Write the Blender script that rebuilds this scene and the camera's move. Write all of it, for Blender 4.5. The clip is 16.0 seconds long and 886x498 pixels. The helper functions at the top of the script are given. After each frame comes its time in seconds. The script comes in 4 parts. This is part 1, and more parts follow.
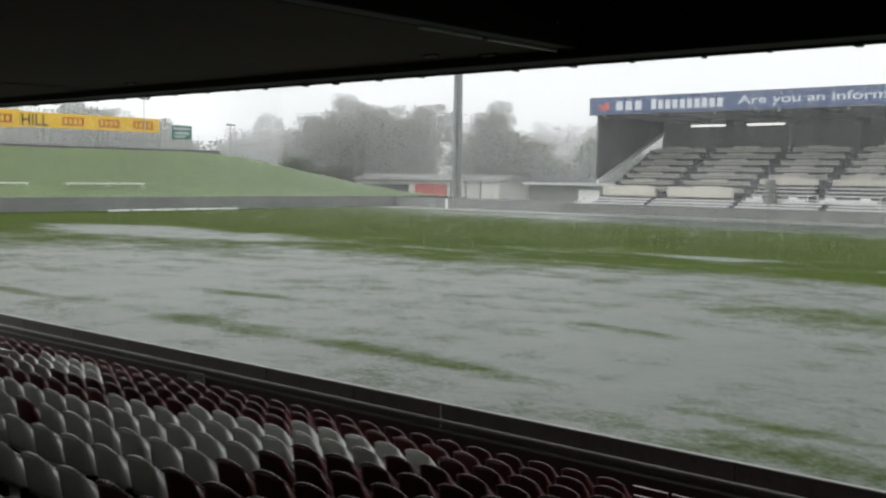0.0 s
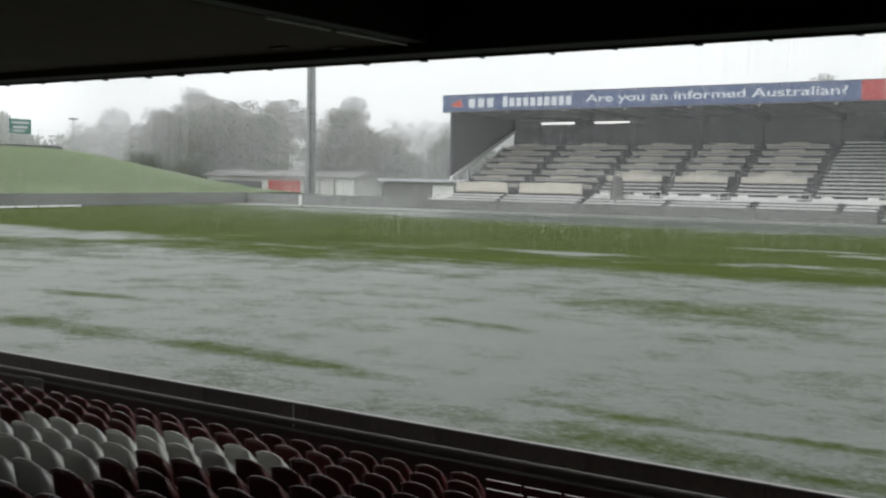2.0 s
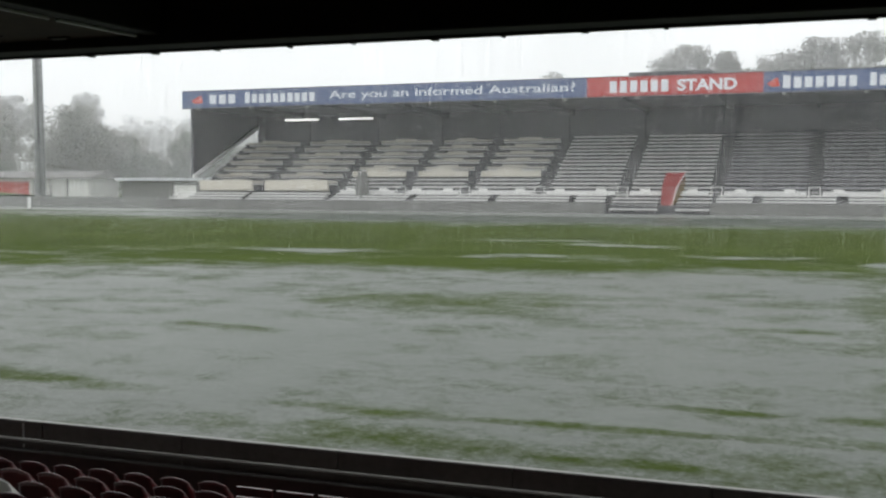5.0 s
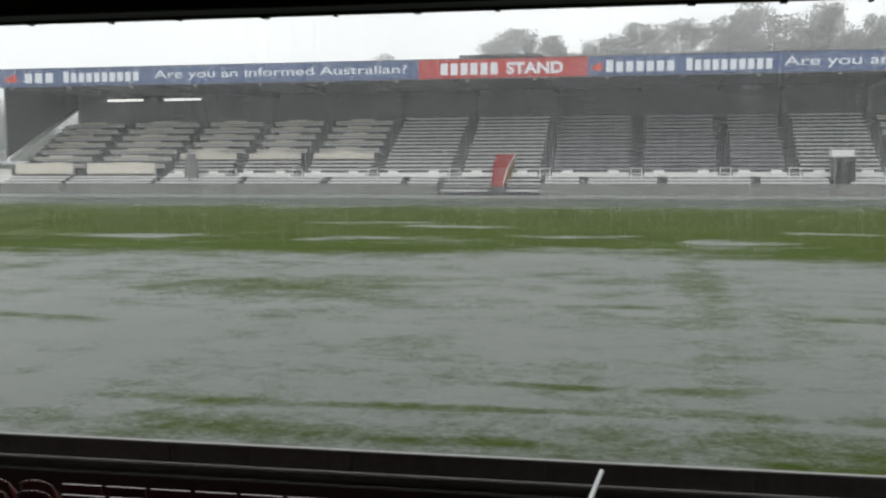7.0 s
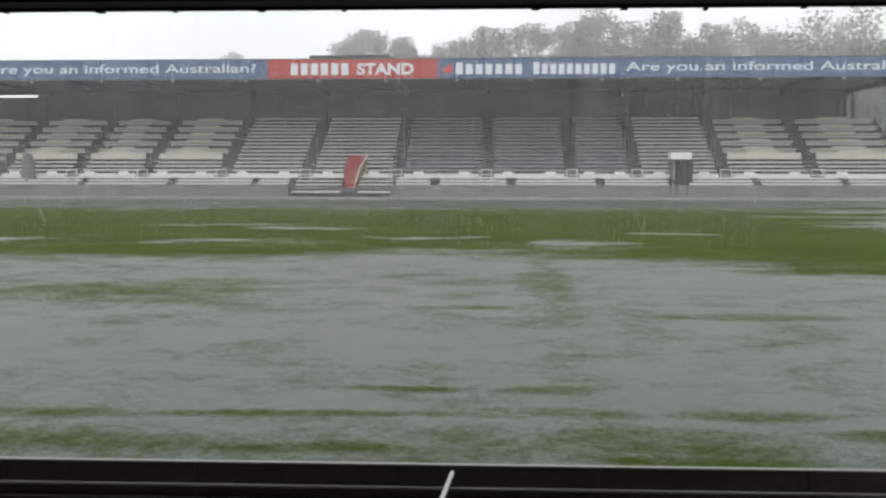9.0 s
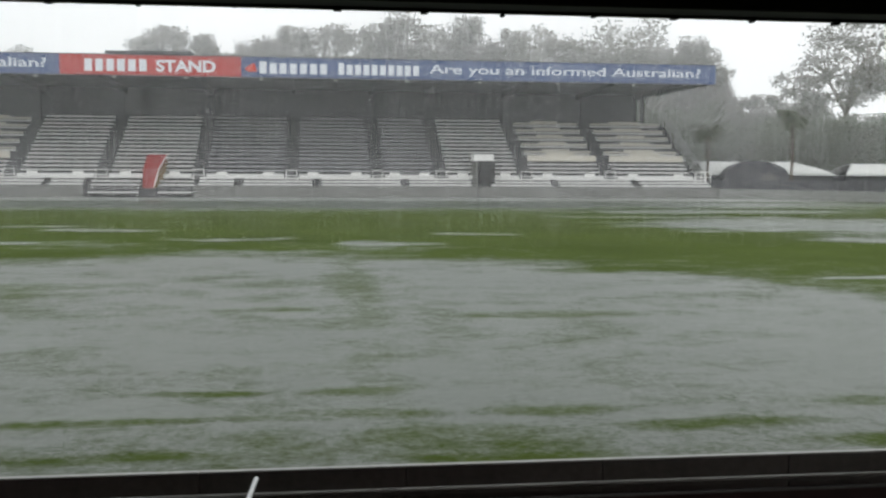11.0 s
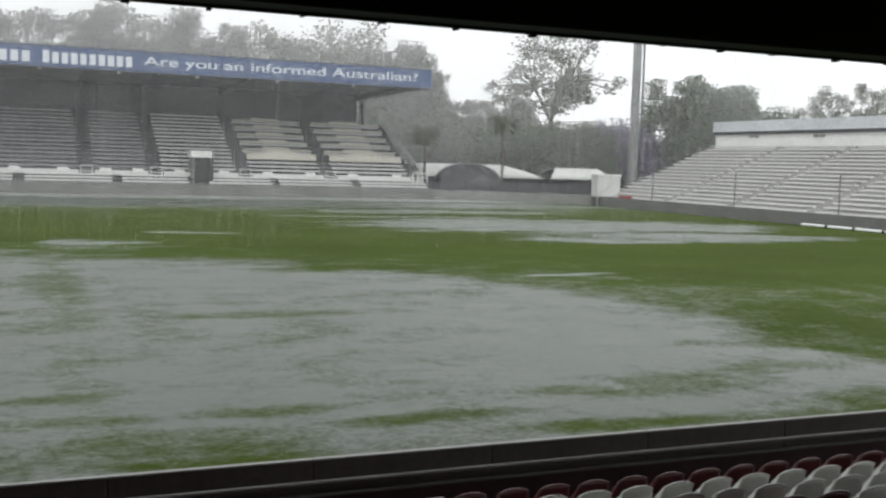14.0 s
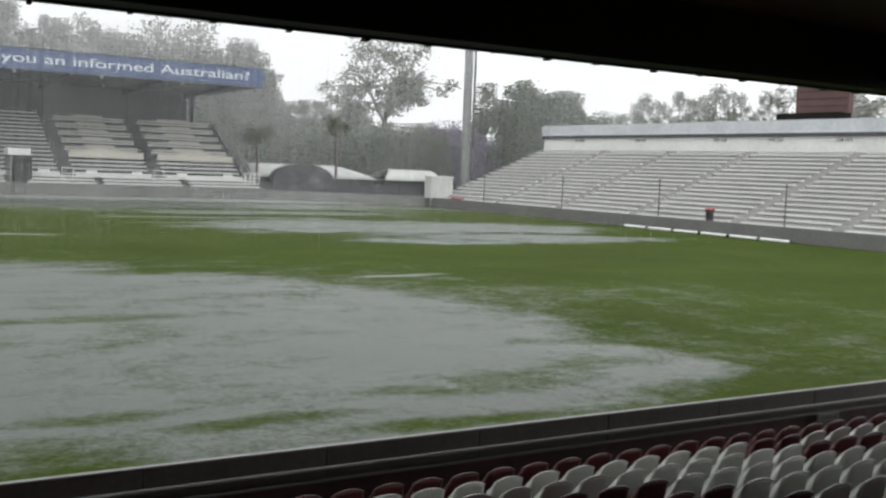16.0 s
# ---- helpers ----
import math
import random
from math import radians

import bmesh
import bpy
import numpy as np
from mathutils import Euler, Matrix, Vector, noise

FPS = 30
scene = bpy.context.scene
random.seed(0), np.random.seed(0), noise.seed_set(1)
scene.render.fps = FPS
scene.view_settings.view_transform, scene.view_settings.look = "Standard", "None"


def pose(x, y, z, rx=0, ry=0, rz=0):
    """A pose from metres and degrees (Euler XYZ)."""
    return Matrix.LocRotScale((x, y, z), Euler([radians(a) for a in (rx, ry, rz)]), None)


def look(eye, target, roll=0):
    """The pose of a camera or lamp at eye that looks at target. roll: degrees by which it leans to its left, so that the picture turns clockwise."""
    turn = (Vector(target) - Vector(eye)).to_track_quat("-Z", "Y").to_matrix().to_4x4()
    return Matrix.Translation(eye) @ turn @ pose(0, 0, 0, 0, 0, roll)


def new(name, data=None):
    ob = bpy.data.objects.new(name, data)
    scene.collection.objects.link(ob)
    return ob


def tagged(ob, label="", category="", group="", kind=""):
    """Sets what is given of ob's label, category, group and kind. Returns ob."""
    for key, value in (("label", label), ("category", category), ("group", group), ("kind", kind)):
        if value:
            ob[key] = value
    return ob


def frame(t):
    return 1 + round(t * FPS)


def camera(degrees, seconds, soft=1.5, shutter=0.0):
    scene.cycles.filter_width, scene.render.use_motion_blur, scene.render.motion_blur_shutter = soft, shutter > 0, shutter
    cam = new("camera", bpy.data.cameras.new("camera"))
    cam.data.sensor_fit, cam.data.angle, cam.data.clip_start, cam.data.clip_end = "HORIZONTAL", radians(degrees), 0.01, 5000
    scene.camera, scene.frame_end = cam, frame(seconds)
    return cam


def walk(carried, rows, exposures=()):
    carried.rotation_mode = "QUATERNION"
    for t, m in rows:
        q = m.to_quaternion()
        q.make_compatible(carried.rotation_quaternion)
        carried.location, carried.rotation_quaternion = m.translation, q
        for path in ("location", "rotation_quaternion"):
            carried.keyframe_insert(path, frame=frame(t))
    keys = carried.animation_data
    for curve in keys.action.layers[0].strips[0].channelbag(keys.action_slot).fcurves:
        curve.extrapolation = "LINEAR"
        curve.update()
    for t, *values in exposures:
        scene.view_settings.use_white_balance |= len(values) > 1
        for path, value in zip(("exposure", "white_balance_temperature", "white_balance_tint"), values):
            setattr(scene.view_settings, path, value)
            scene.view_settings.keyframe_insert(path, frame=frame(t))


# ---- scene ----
cam = camera(45.7, 16.0, soft=2.4, shutter=0.3)
# seconds, eye x y z, heading, pitch, roll: a pan by hand from a standing place in the stand
ROWS = [
    (0.0, 0.061, -0.359, 3.697, 42.23, -3.82, -0.79),
    (0.5, 0.057, -0.348, 3.697, 40.44, -3.82, -0.85),
    (1.0, 0.040, -0.322, 3.692, 38.82, -3.84, -0.95),
    (1.5, 0.013, -0.282, 3.685, 36.41, -3.91, -1.07),
    (2.0, 0.010, -0.238, 3.681, 34.34, -3.90, -0.83),
    (2.5, 0.005, -0.209, 3.683, 31.53, -3.94, -0.78),
    (3.0, 0.054, -0.239, 3.679, 29.79, -3.93, -0.71),
    (3.5, 0.018, -0.175, 3.696, 27.41, -3.65, -0.94),
    (4.0, -0.002, -0.130, 3.687, 24.67, -3.82, -0.45),
    (6.5, -0.069, -0.033, 3.672, 14.29, -4.46, 0.11),
    (7.0, -0.068, -0.022, 3.668, 11.54, -4.99, 0.25),
    (7.5, -0.071, -0.012, 3.655, 10.10, -4.50, 0.12),
    (8.0, -0.059, 0.017, 3.669, 7.76, -4.83, 0.27),
    (8.5, -0.051, 0.048, 3.675, 5.90, -5.06, 0.38),
    (9.0, -0.046, 0.082, 3.675, 3.51, -4.95, -0.00),
    (9.5, -0.036, 0.078, 3.680, 1.06, -4.64, 0.02),
    (12.0, 0.033, 0.087, 3.682, -11.92, -5.00, -0.58),
    (12.5, 0.065, 0.077, 3.691, -13.83, -4.94, -0.43),
    (13.0, 0.051, 0.097, 3.683, -15.51, -5.20, -0.59),
    (13.5, 0.059, 0.101, 3.698, -18.51, -5.03, -1.07),
    (14.0, 0.097, 0.106, 3.690, -22.04, -4.67, -1.66),
    (14.5, 0.079, 0.113, 3.690, -24.52, -5.09, -2.00),
    (15.0, 0.100, 0.106, 3.690, -27.11, -4.71, -1.80),
    (15.5, 0.066, 0.076, 3.692, -29.31, -4.29, -2.18),
    (16.0, 0.067, 0.047, 3.708, -31.05, -4.32, -2.20),
]
walk(cam, [(t, pose(x, y, z, 90 + pitch, roll, yaw)) for t, x, y, z, yaw, pitch, roll in ROWS])

# ---------------------------------------------------------------- world and light
world = bpy.data.worlds.new("overcast")
scene.world = world
world.use_nodes = True
wn, wl = world.node_tree.nodes, world.node_tree.links
sky = wn.new("ShaderNodeTexSky")
sky.sky_type = "NISHITA"
sky.sun_disc = False
sky.sun_elevation, sky.sun_rotation = radians(55), radians(200)
sky.dust_density = 4.0
grey = wn.new("ShaderNodeHueSaturation")
grey.inputs["Saturation"].default_value = 0.06
grey.inputs["Value"].default_value = 0.10
cloud = wn.new("ShaderNodeMixRGB")
cloud.inputs[0].default_value = 0.78
cloud.inputs[2].default_value = (0.945, 0.97, 0.99, 1)
wl.new(sky.outputs[0], grey.inputs["Color"])
wl.new(grey.outputs[0], cloud.inputs[1])
wl.new(cloud.outputs[0], wn["Background"].inputs["Color"])
wn["Background"].inputs["Strength"].default_value = 1.65
sun = new("sun", bpy.data.lights.new("sun", "SUN"))
sun.data.energy, sun.data.angle, sun.data.color = 0.5, radians(40), (1.0, 0.98, 0.95)
sun.matrix_world = look((0, 0, 60), (20, 40, 0))

# ---------------------------------------------------------------- materials
def rgba(c):
    return (c[0], c[1], c[2], 1.0)


def mat(name, base, rough=0.6, metal=0.0, spread=0.25, grain=6.0, stain=0.5, bump=0.2, coat=0.0, each=0.0, spec=0.5):
    """Paint with fine grain and broad stains, both at real size; each: how far pieces differ."""
    m = bpy.data.materials.new(name)
    m.use_nodes = True
    n, l = m.node_tree.nodes, m.node_tree.links
    b = n["Principled BSDF"]
    tc = n.new("ShaderNodeTexCoord")
    fine, broad = n.new("ShaderNodeTexNoise"), n.new("ShaderNodeTexNoise")
    fine.inputs["Scale"].default_value, fine.inputs["Detail"].default_value = grain, 6
    broad.inputs["Scale"].default_value, broad.inputs["Detail"].default_value = stain, 4
    l.new(tc.outputs["Object"], fine.inputs["Vector"])
    l.new(tc.outputs["Object"], broad.inputs["Vector"])
    add = n.new("ShaderNodeMath")
    add.operation = "ADD"
    l.new(fine.outputs[0], add.inputs[0])
    l.new(broad.outputs[0], add.inputs[1])
    val = add.outputs[0]
    if each:
        info = n.new("ShaderNodeObjectInfo")
        mad = n.new("ShaderNodeMath")
        mad.operation = "MULTIPLY_ADD"
        mad.inputs[1].default_value = each
        l.new(info.outputs["Random"], mad.inputs[0])
        l.new(val, mad.inputs[2])
        val = mad.outputs[0]
    rng = n.new("ShaderNodeMapRange")
    rng.inputs[1].default_value, rng.inputs[2].default_value = 0.6, 1.4 + each
    l.new(val, rng.inputs[0])
    mix = n.new("ShaderNodeMixRGB")
    mix.inputs[1].default_value = rgba([v * (1 - spread) for v in base])
    mix.inputs[2].default_value = rgba([min(1, v * (1 + spread)) for v in base])
    l.new(rng.outputs[0], mix.inputs[0])
    l.new(mix.outputs[0], b.inputs["Base Color"])
    b.inputs["Roughness"].default_value, b.inputs["Metallic"].default_value = rough, metal
    b.inputs["Coat Weight"].default_value = coat
    b.inputs["Coat Roughness"].default_value = 0.12
    b.inputs["Specular IOR Level"].default_value = spec
    if bump:
        bp = n.new("ShaderNodeBump")
        bp.inputs["Strength"].default_value, bp.inputs["Distance"].default_value = bump, 0.02
        l.new(fine.outputs[0], bp.inputs["Height"])
        l.new(bp.outputs[0], b.inputs["Normal"])
    return m


CONCRETE = mat("concrete", (0.135, 0.135, 0.128), 0.65, grain=9, stain=0.4, spread=0.3)
WETCON = mat("wet_concrete", (0.21, 0.22, 0.205), 0.45, grain=7, stain=0.3, spread=0.3)
DARKCON = mat("dark_concrete", (0.078, 0.072, 0.062), 0.6, grain=9, stain=0.7, spread=0.35)
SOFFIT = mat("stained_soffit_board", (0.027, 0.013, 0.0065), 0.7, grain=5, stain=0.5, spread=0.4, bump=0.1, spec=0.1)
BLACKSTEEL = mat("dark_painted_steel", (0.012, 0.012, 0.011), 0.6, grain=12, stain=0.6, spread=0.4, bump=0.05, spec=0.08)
PALESTEEL = mat("galvanised_steel", (0.42, 0.43, 0.42), 0.35, 0.7, grain=14, spread=0.25, bump=0.05)
MAROON_SHADE = mat("shaded_maroon_board", (0.05, 0.020, 0.018), 0.6, grain=6, stain=0.8, spread=0.4)
MAROON = mat("maroon_plastic", (0.085, 0.012, 0.014), 0.28, grain=30, stain=3, spread=0.3, bump=0.05, coat=0.3, each=0.6)
GREYSEAT = mat("white_plastic", (0.68, 0.68, 0.63), 0.24, grain=30, stain=3, spread=0.15, bump=0.05, coat=0.5, each=0.5)
WHITEPLANK = mat("white_bench_paint", (0.60, 0.60, 0.585), 0.45, grain=5, stain=0.6, spread=0.14, each=0.5, bump=0.08)
WORNPLANK = mat("weathered_bench_boards", (0.30, 0.30, 0.315), 0.55, grain=5, stain=0.6, spread=0.2, each=0.5, bump=0.08)
CREAM = mat("cream_bench_paint", (0.50, 0.475, 0.41), 0.5, grain=5, stain=0.6, spread=0.15, each=0.4, bump=0.08)
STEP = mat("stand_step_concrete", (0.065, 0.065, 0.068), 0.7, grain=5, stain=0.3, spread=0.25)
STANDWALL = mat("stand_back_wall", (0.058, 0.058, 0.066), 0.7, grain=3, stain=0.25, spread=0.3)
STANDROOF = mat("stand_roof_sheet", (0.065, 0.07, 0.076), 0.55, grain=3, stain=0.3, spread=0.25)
# navy greyed a little, putting the haze before the sign into its colour
HAZED_NAVY = mat("hazed_navy_paint", (0.060, 0.095, 0.20), 0.4, grain=3, stain=0.4, spread=0.18, bump=0.03)
SIGNRED = mat("red_sign_paint", (0.38, 0.036, 0.030), 0.4, grain=3, stain=0.4, spread=0.15, bump=0.03)
TERRACE = mat("pale_terrace_concrete", (0.34, 0.335, 0.32), 0.6, grain=6, stain=0.3, spread=0.2)
LETTER = mat("white_sign_lettering", (0.62, 0.65, 0.69), 0.5, grain=6, stain=1, spread=0.08, bump=0)
YELLOW = mat("yellow_sign_paint", (0.80, 0.50, 0.03), 0.45, grain=3, stain=0.4, spread=0.12, bump=0.03)
GREENSIGN = mat("green_sign_paint", (0.03, 0.16, 0.12), 0.45, grain=3, stain=0.4, spread=0.15, bump=0.03)
WHITE = mat("white_wall_paint", (0.70, 0.70, 0.68), 0.5, grain=3, stain=0.35, spread=0.12)
HOUSEWALL = mat("pale_house_wall", (0.52, 0.52, 0.50), 0.6, grain=3, stain=0.4, spread=0.15)
HOUSEROOF = mat("wet_brown_roof", (0.16, 0.155, 0.15), 0.5, grain=3, stain=0.4, spread=0.25)
VAULT = mat("stained_white_vault", (0.46, 0.47, 0.45), 0.55, grain=3, stain=0.35, spread=0.2)
TIN = mat("grey_tin_roof", (0.52, 0.54, 0.56), 0.4, 0.1, grain=3, stain=0.3, spread=0.2)
BRICKWALL = mat("brown_scoreboard_boards", (0.095, 0.05, 0.045), 0.6, grain=6, stain=0.6, spread=0.3)
TUNNELRED = mat("dull_red_tunnel_paint", (0.21, 0.022, 0.02), 0.5, grain=3, stain=0.6, spread=0.2)
TUNNELSIDE = mat("brown_tunnel_boards", (0.20, 0.12, 0.035), 0.6, grain=5, stain=0.8, spread=0.3)
DARKBARK = mat("dark_bark", (0.13, 0.11, 0.09), 0.85, grain=8, stain=1.0, spread=0.4)
BINRED = mat("red_bin_plastic", (0.24, 0.03, 0.027), 0.45, grain=9, spread=0.15)
BLACKPL = mat("black_plastic", (0.03, 0.03, 0.032), 0.45, grain=9, spread=0.3)
DARK_FILL = mat("near_black_fill", (0.02, 0.02, 0.022), 0.8, grain=3, spread=0.3)
ORANGE = mat("orange_sign_mark", (0.52, 0.06, 0.03), 0.45, grain=3, spread=0.1, bump=0)
COPING = mat("pale_wet_coping", (0.27, 0.27, 0.25), 0.5, grain=12, stain=0.8, spread=0.25)
TOWER = mat("weathered_tower_steel", (0.2, 0.205, 0.205), 0.6, grain=3, stain=0.2, spread=0.25)
# paler copy of the concrete, lightened to carry the haze over these walls
HAZED_WALL = mat("hazed_wet_concrete", (0.17, 0.175, 0.165), 0.6, grain=4, stain=0.25, spread=0.25)
BOUNCE_WALL = mat("pale_bounce_wall", (0.30, 0.285, 0.255), 0.7, grain=4, stain=0.3, spread=0.2)
PIPE = mat("white_pipe", (0.72, 0.73, 0.72), 0.35, grain=8, spread=0.1)


def leaf_mat(name, base, spread=0.3):
    """Thin wet leaves: some light comes through them, and they shine."""
    m = mat(name, base, 0.6, grain=1.3, stain=0.25, spread=spread, bump=0, coat=0.1, each=0.3, spec=0.25)
    n, l = m.node_tree.nodes, m.node_tree.links
    tra, mixed = n.new("ShaderNodeBsdfTranslucent"), n.new("ShaderNodeMixShader")
    tra.inputs["Color"].default_value = rgba([min(1, 1.9 * v) for v in base])
    mixed.inputs[0].default_value = 0.4
    l.new(n["Principled BSDF"].outputs[0], mixed.inputs[1])
    l.new(tra.outputs[0], mixed.inputs[2])
    l.new(mixed.outputs[0], n["Material Output"].inputs["Surface"])
    return m


# gum leaves made paler to stand in for haze at their distance
LEAF_GUM = leaf_mat("gum_leaves", (0.12, 0.122, 0.10))
LEAF_DENSE = leaf_mat("dark_leaves", (0.085, 0.10, 0.065))
LEAF_OLIVE = leaf_mat("olive_leaves", (0.115, 0.12, 0.09))
LEAF_MAUVE = leaf_mat("jacaranda_flowers", (0.17, 0.135, 0.21))


def field_mat():
    """Flooded turf: white rain-beaten water standing between islands and bands of green grass."""
    m = bpy.data.materials.new("flooded_turf")
    m.use_nodes = True
    n, l = m.node_tree.nodes, m.node_tree.links
    b = n["Principled BSDF"]
    tc = n.new("ShaderNodeTexCoord")

    def noise_tex(scale, vec_scale=(1, 1, 1), detail=6.0, rough=0.55):
        mp = n.new("ShaderNodeMapping")
        mp.inputs["Scale"].default_value = vec_scale
        t = n.new("ShaderNodeTexNoise")
        t.inputs["Scale"].default_value, t.inputs["Detail"].default_value = scale, detail
        t.inputs["Roughness"].default_value = rough
        l.new(tc.outputs["Object"], mp.inputs["Vector"])
        l.new(mp.outputs[0], t.inputs["Vector"])
        return t

    def math_node(op, a, c=None, clamp=False):
        q = n.new("ShaderNodeMath")
        q.operation, q.use_clamp = op, clamp
        for k, v in enumerate((a, c)):
            if v is None:
                continue
            if isinstance(v, (int, float)):
                q.inputs[k].default_value = v
            else:
                l.new(v, q.inputs[k])
        return q.outputs[0]

    warp = noise_tex(0.16, (0.9, 1.1, 1), 5)
    shift = n.new("ShaderNodeVectorMath")
    shift.operation = "MULTIPLY_ADD"
    shift.inputs[1].default_value = (9.0, 7.0, 0)
    shift.inputs[2].default_value = (-4.5, -3.5, 0)
    l.new(warp.outputs["Color"], shift.inputs[0])
    near_shift = n.new("ShaderNodeVectorMath")
    near_shift.operation = "MULTIPLY"
    near_shift.inputs[1].default_value = (1, 1, 0)
    l.new(shift.outputs[0], near_shift.inputs[0])
    sep0 = n.new("ShaderNodeSeparateXYZ")
    l.new(tc.outputs["Object"], sep0.inputs[0])
    moved = n.new("ShaderNodeVectorMath")
    l.new(tc.outputs["Object"], moved.inputs[0])
    # the raggedness grows with the broad flats of the far side
    grow = n.new("ShaderNodeMapRange")
    grow.inputs[1].default_value, grow.inputs[2].default_value = 10, 45
    grow.inputs[3].default_value, grow.inputs[4].default_value = 0.14, 1.0
    l.new(sep0.outputs["Y"], grow.inputs[0])
    sc = n.new("ShaderNodeVectorMath")
    sc.operation = "SCALE"
    l.new(near_shift.outputs[0], sc.inputs[0])
    l.new(grow.outputs[0], sc.inputs["Scale"])
    l.new(sc.outputs[0], moved.inputs[1])
    P = moved.outputs[0]

    def blot(cx, cy, rx, ry, soft=0.6, place=None):
        mp = n.new("ShaderNodeMapping")
        mp.vector_type = "TEXTURE"
        mp.inputs["Location"].default_value = (cx, cy, 0)
        mp.inputs["Scale"].default_value = (rx, ry, 1)
        l.new(place or P, mp.inputs["Vector"])
        ln = n.new("ShaderNodeVectorMath")
        ln.operation = "LENGTH"
        l.new(mp.outputs[0], ln.inputs[0])
        r = n.new("ShaderNodeMapRange")
        r.interpolation_type = "SMOOTHSTEP"
        r.inputs[1].default_value, r.inputs[2].default_value = 1 + soft, 1 - soft
        l.new(ln.outputs["Value"], r.inputs[0])
        return r.outputs[0]

    def grow_max(items):
        out = items[0]
        for v in items[1:]:
            out = math_node("MAXIMUM", out, v)
        return out

    # grass standing clear of the water
    islands = grow_max([blot(*v) for v in GREEN] + [math_node("MULTIPLY", blot(*MOWN, place=tc.outputs["Object"]), 0.75)])
    # standing water
    pools = grow_max([blot(*v) for v in WATER])
    patch = noise_tex(0.16, (0.85, 1.1, 1), 7, 0.62)
    splash = noise_tex(3.2, (1, 1, 1), 9, 0.78)
    middle = noise_tex(0.6, (0.9, 1.05, 1), 6, 0.65)
    wide = noise_tex(0.24, (0.9, 1.05, 1), 5, 0.6)
    base = math_node("SUBTRACT", math_node("SUBTRACT", math_node("MULTIPLY", pools, 3.0), 2.12), math_node("MULTIPLY", islands, 1.05))
    tex = math_node("ADD", math_node("MULTIPLY", math_node("SUBTRACT", patch.outputs[0], 0.5), 3.4), math_node("MULTIPLY", math_node("SUBTRACT", middle.outputs[0], 0.5), 3.2))
    tex = math_node("ADD", tex, math_node("MULTIPLY", math_node("SUBTRACT", splash.outputs[0], 0.5), 2.8))
    drops = noise_tex(11.0, (0.7, 1.1, 1), 4, 0.8)
    tex = math_node("ADD", tex, math_node("MULTIPLY", math_node("SUBTRACT", drops.outputs[0], 0.5), 3.0))
    edge = n.new("ShaderNodeMapRange")
    edge.inputs[1].default_value, edge.inputs[2].default_value = -0.85, 0.8
    l.new(math_node("ADD", base, tex), edge.inputs[0])
    ragged = edge.outputs[0]
    grass = n.new("ShaderNodeMixRGB")
    grass.inputs[1].default_value, grass.inputs[2].default_value = (0.020, 0.033, 0.003, 1), (0.062, 0.090, 0.012, 1)
    gr = n.new("ShaderNodeMapRange")
    gr.inputs[1].default_value, gr.inputs[2].default_value = 0.3, 0.7
    l.new(math_node("ADD", math_node("MULTIPLY", splash.outputs[0], 0.6), math_node("MULTIPLY", patch.outputs[0], 0.4)), gr.inputs[0])
    l.new(gr.outputs[0], grass.inputs[0])
    water = n.new("ShaderNodeMixRGB")
    water.inputs[1].default_value, water.inputs[2].default_value = (0.016, 0.028, 0.014, 1), (0.080, 0.095, 0.078, 1)
    mixw = math_node("ADD", math_node("ADD", math_node("MULTIPLY", splash.outputs[0], 0.30), math_node("MULTIPLY", drops.outputs[0], 0.42)), math_node("ADD", math_node("MULTIPLY", wide.outputs[0], 0.26), math_node("MULTIPLY", middle.outputs[0], 0.27)))
    spread = n.new("ShaderNodeMapRange")
    spread.inputs[1].default_value, spread.inputs[2].default_value = 0.40, 0.76
    l.new(mixw, spread.inputs[0])
    l.new(spread.outputs[0], water.inputs[0])
    mix = n.new("ShaderNodeMixRGB")
    l.new(ragged, mix.inputs[0])
    l.new(grass.outputs[0], mix.inputs[1])
    l.new(water.outputs[0], mix.inputs[2])
    l.new(mix.outputs[0], b.inputs["Base Color"])
    ro = n.new("ShaderNodeMapRange")
    ro.inputs[3].default_value, ro.inputs[4].default_value = 0.8, 0.38
    sp = n.new("ShaderNodeMapRange")
    sp.inputs[3].default_value, sp.inputs[4].default_value = 0.04, 0.35
    l.new(ragged, sp.inputs[0])
    l.new(sp.outputs[0], b.inputs["Specular IOR Level"])
    l.new(ragged, ro.inputs[0])
    l.new(ro.outputs[0], b.inputs["Roughness"])
    bp = n.new("ShaderNodeBump")
    bp.inputs["Strength"].default_value, bp.inputs["Distance"].default_value = 0.5, 0.05
    l.new(splash.outputs[0], bp.inputs["Height"])
    l.new(bp.outputs[0], b.inputs["Normal"])
    return m


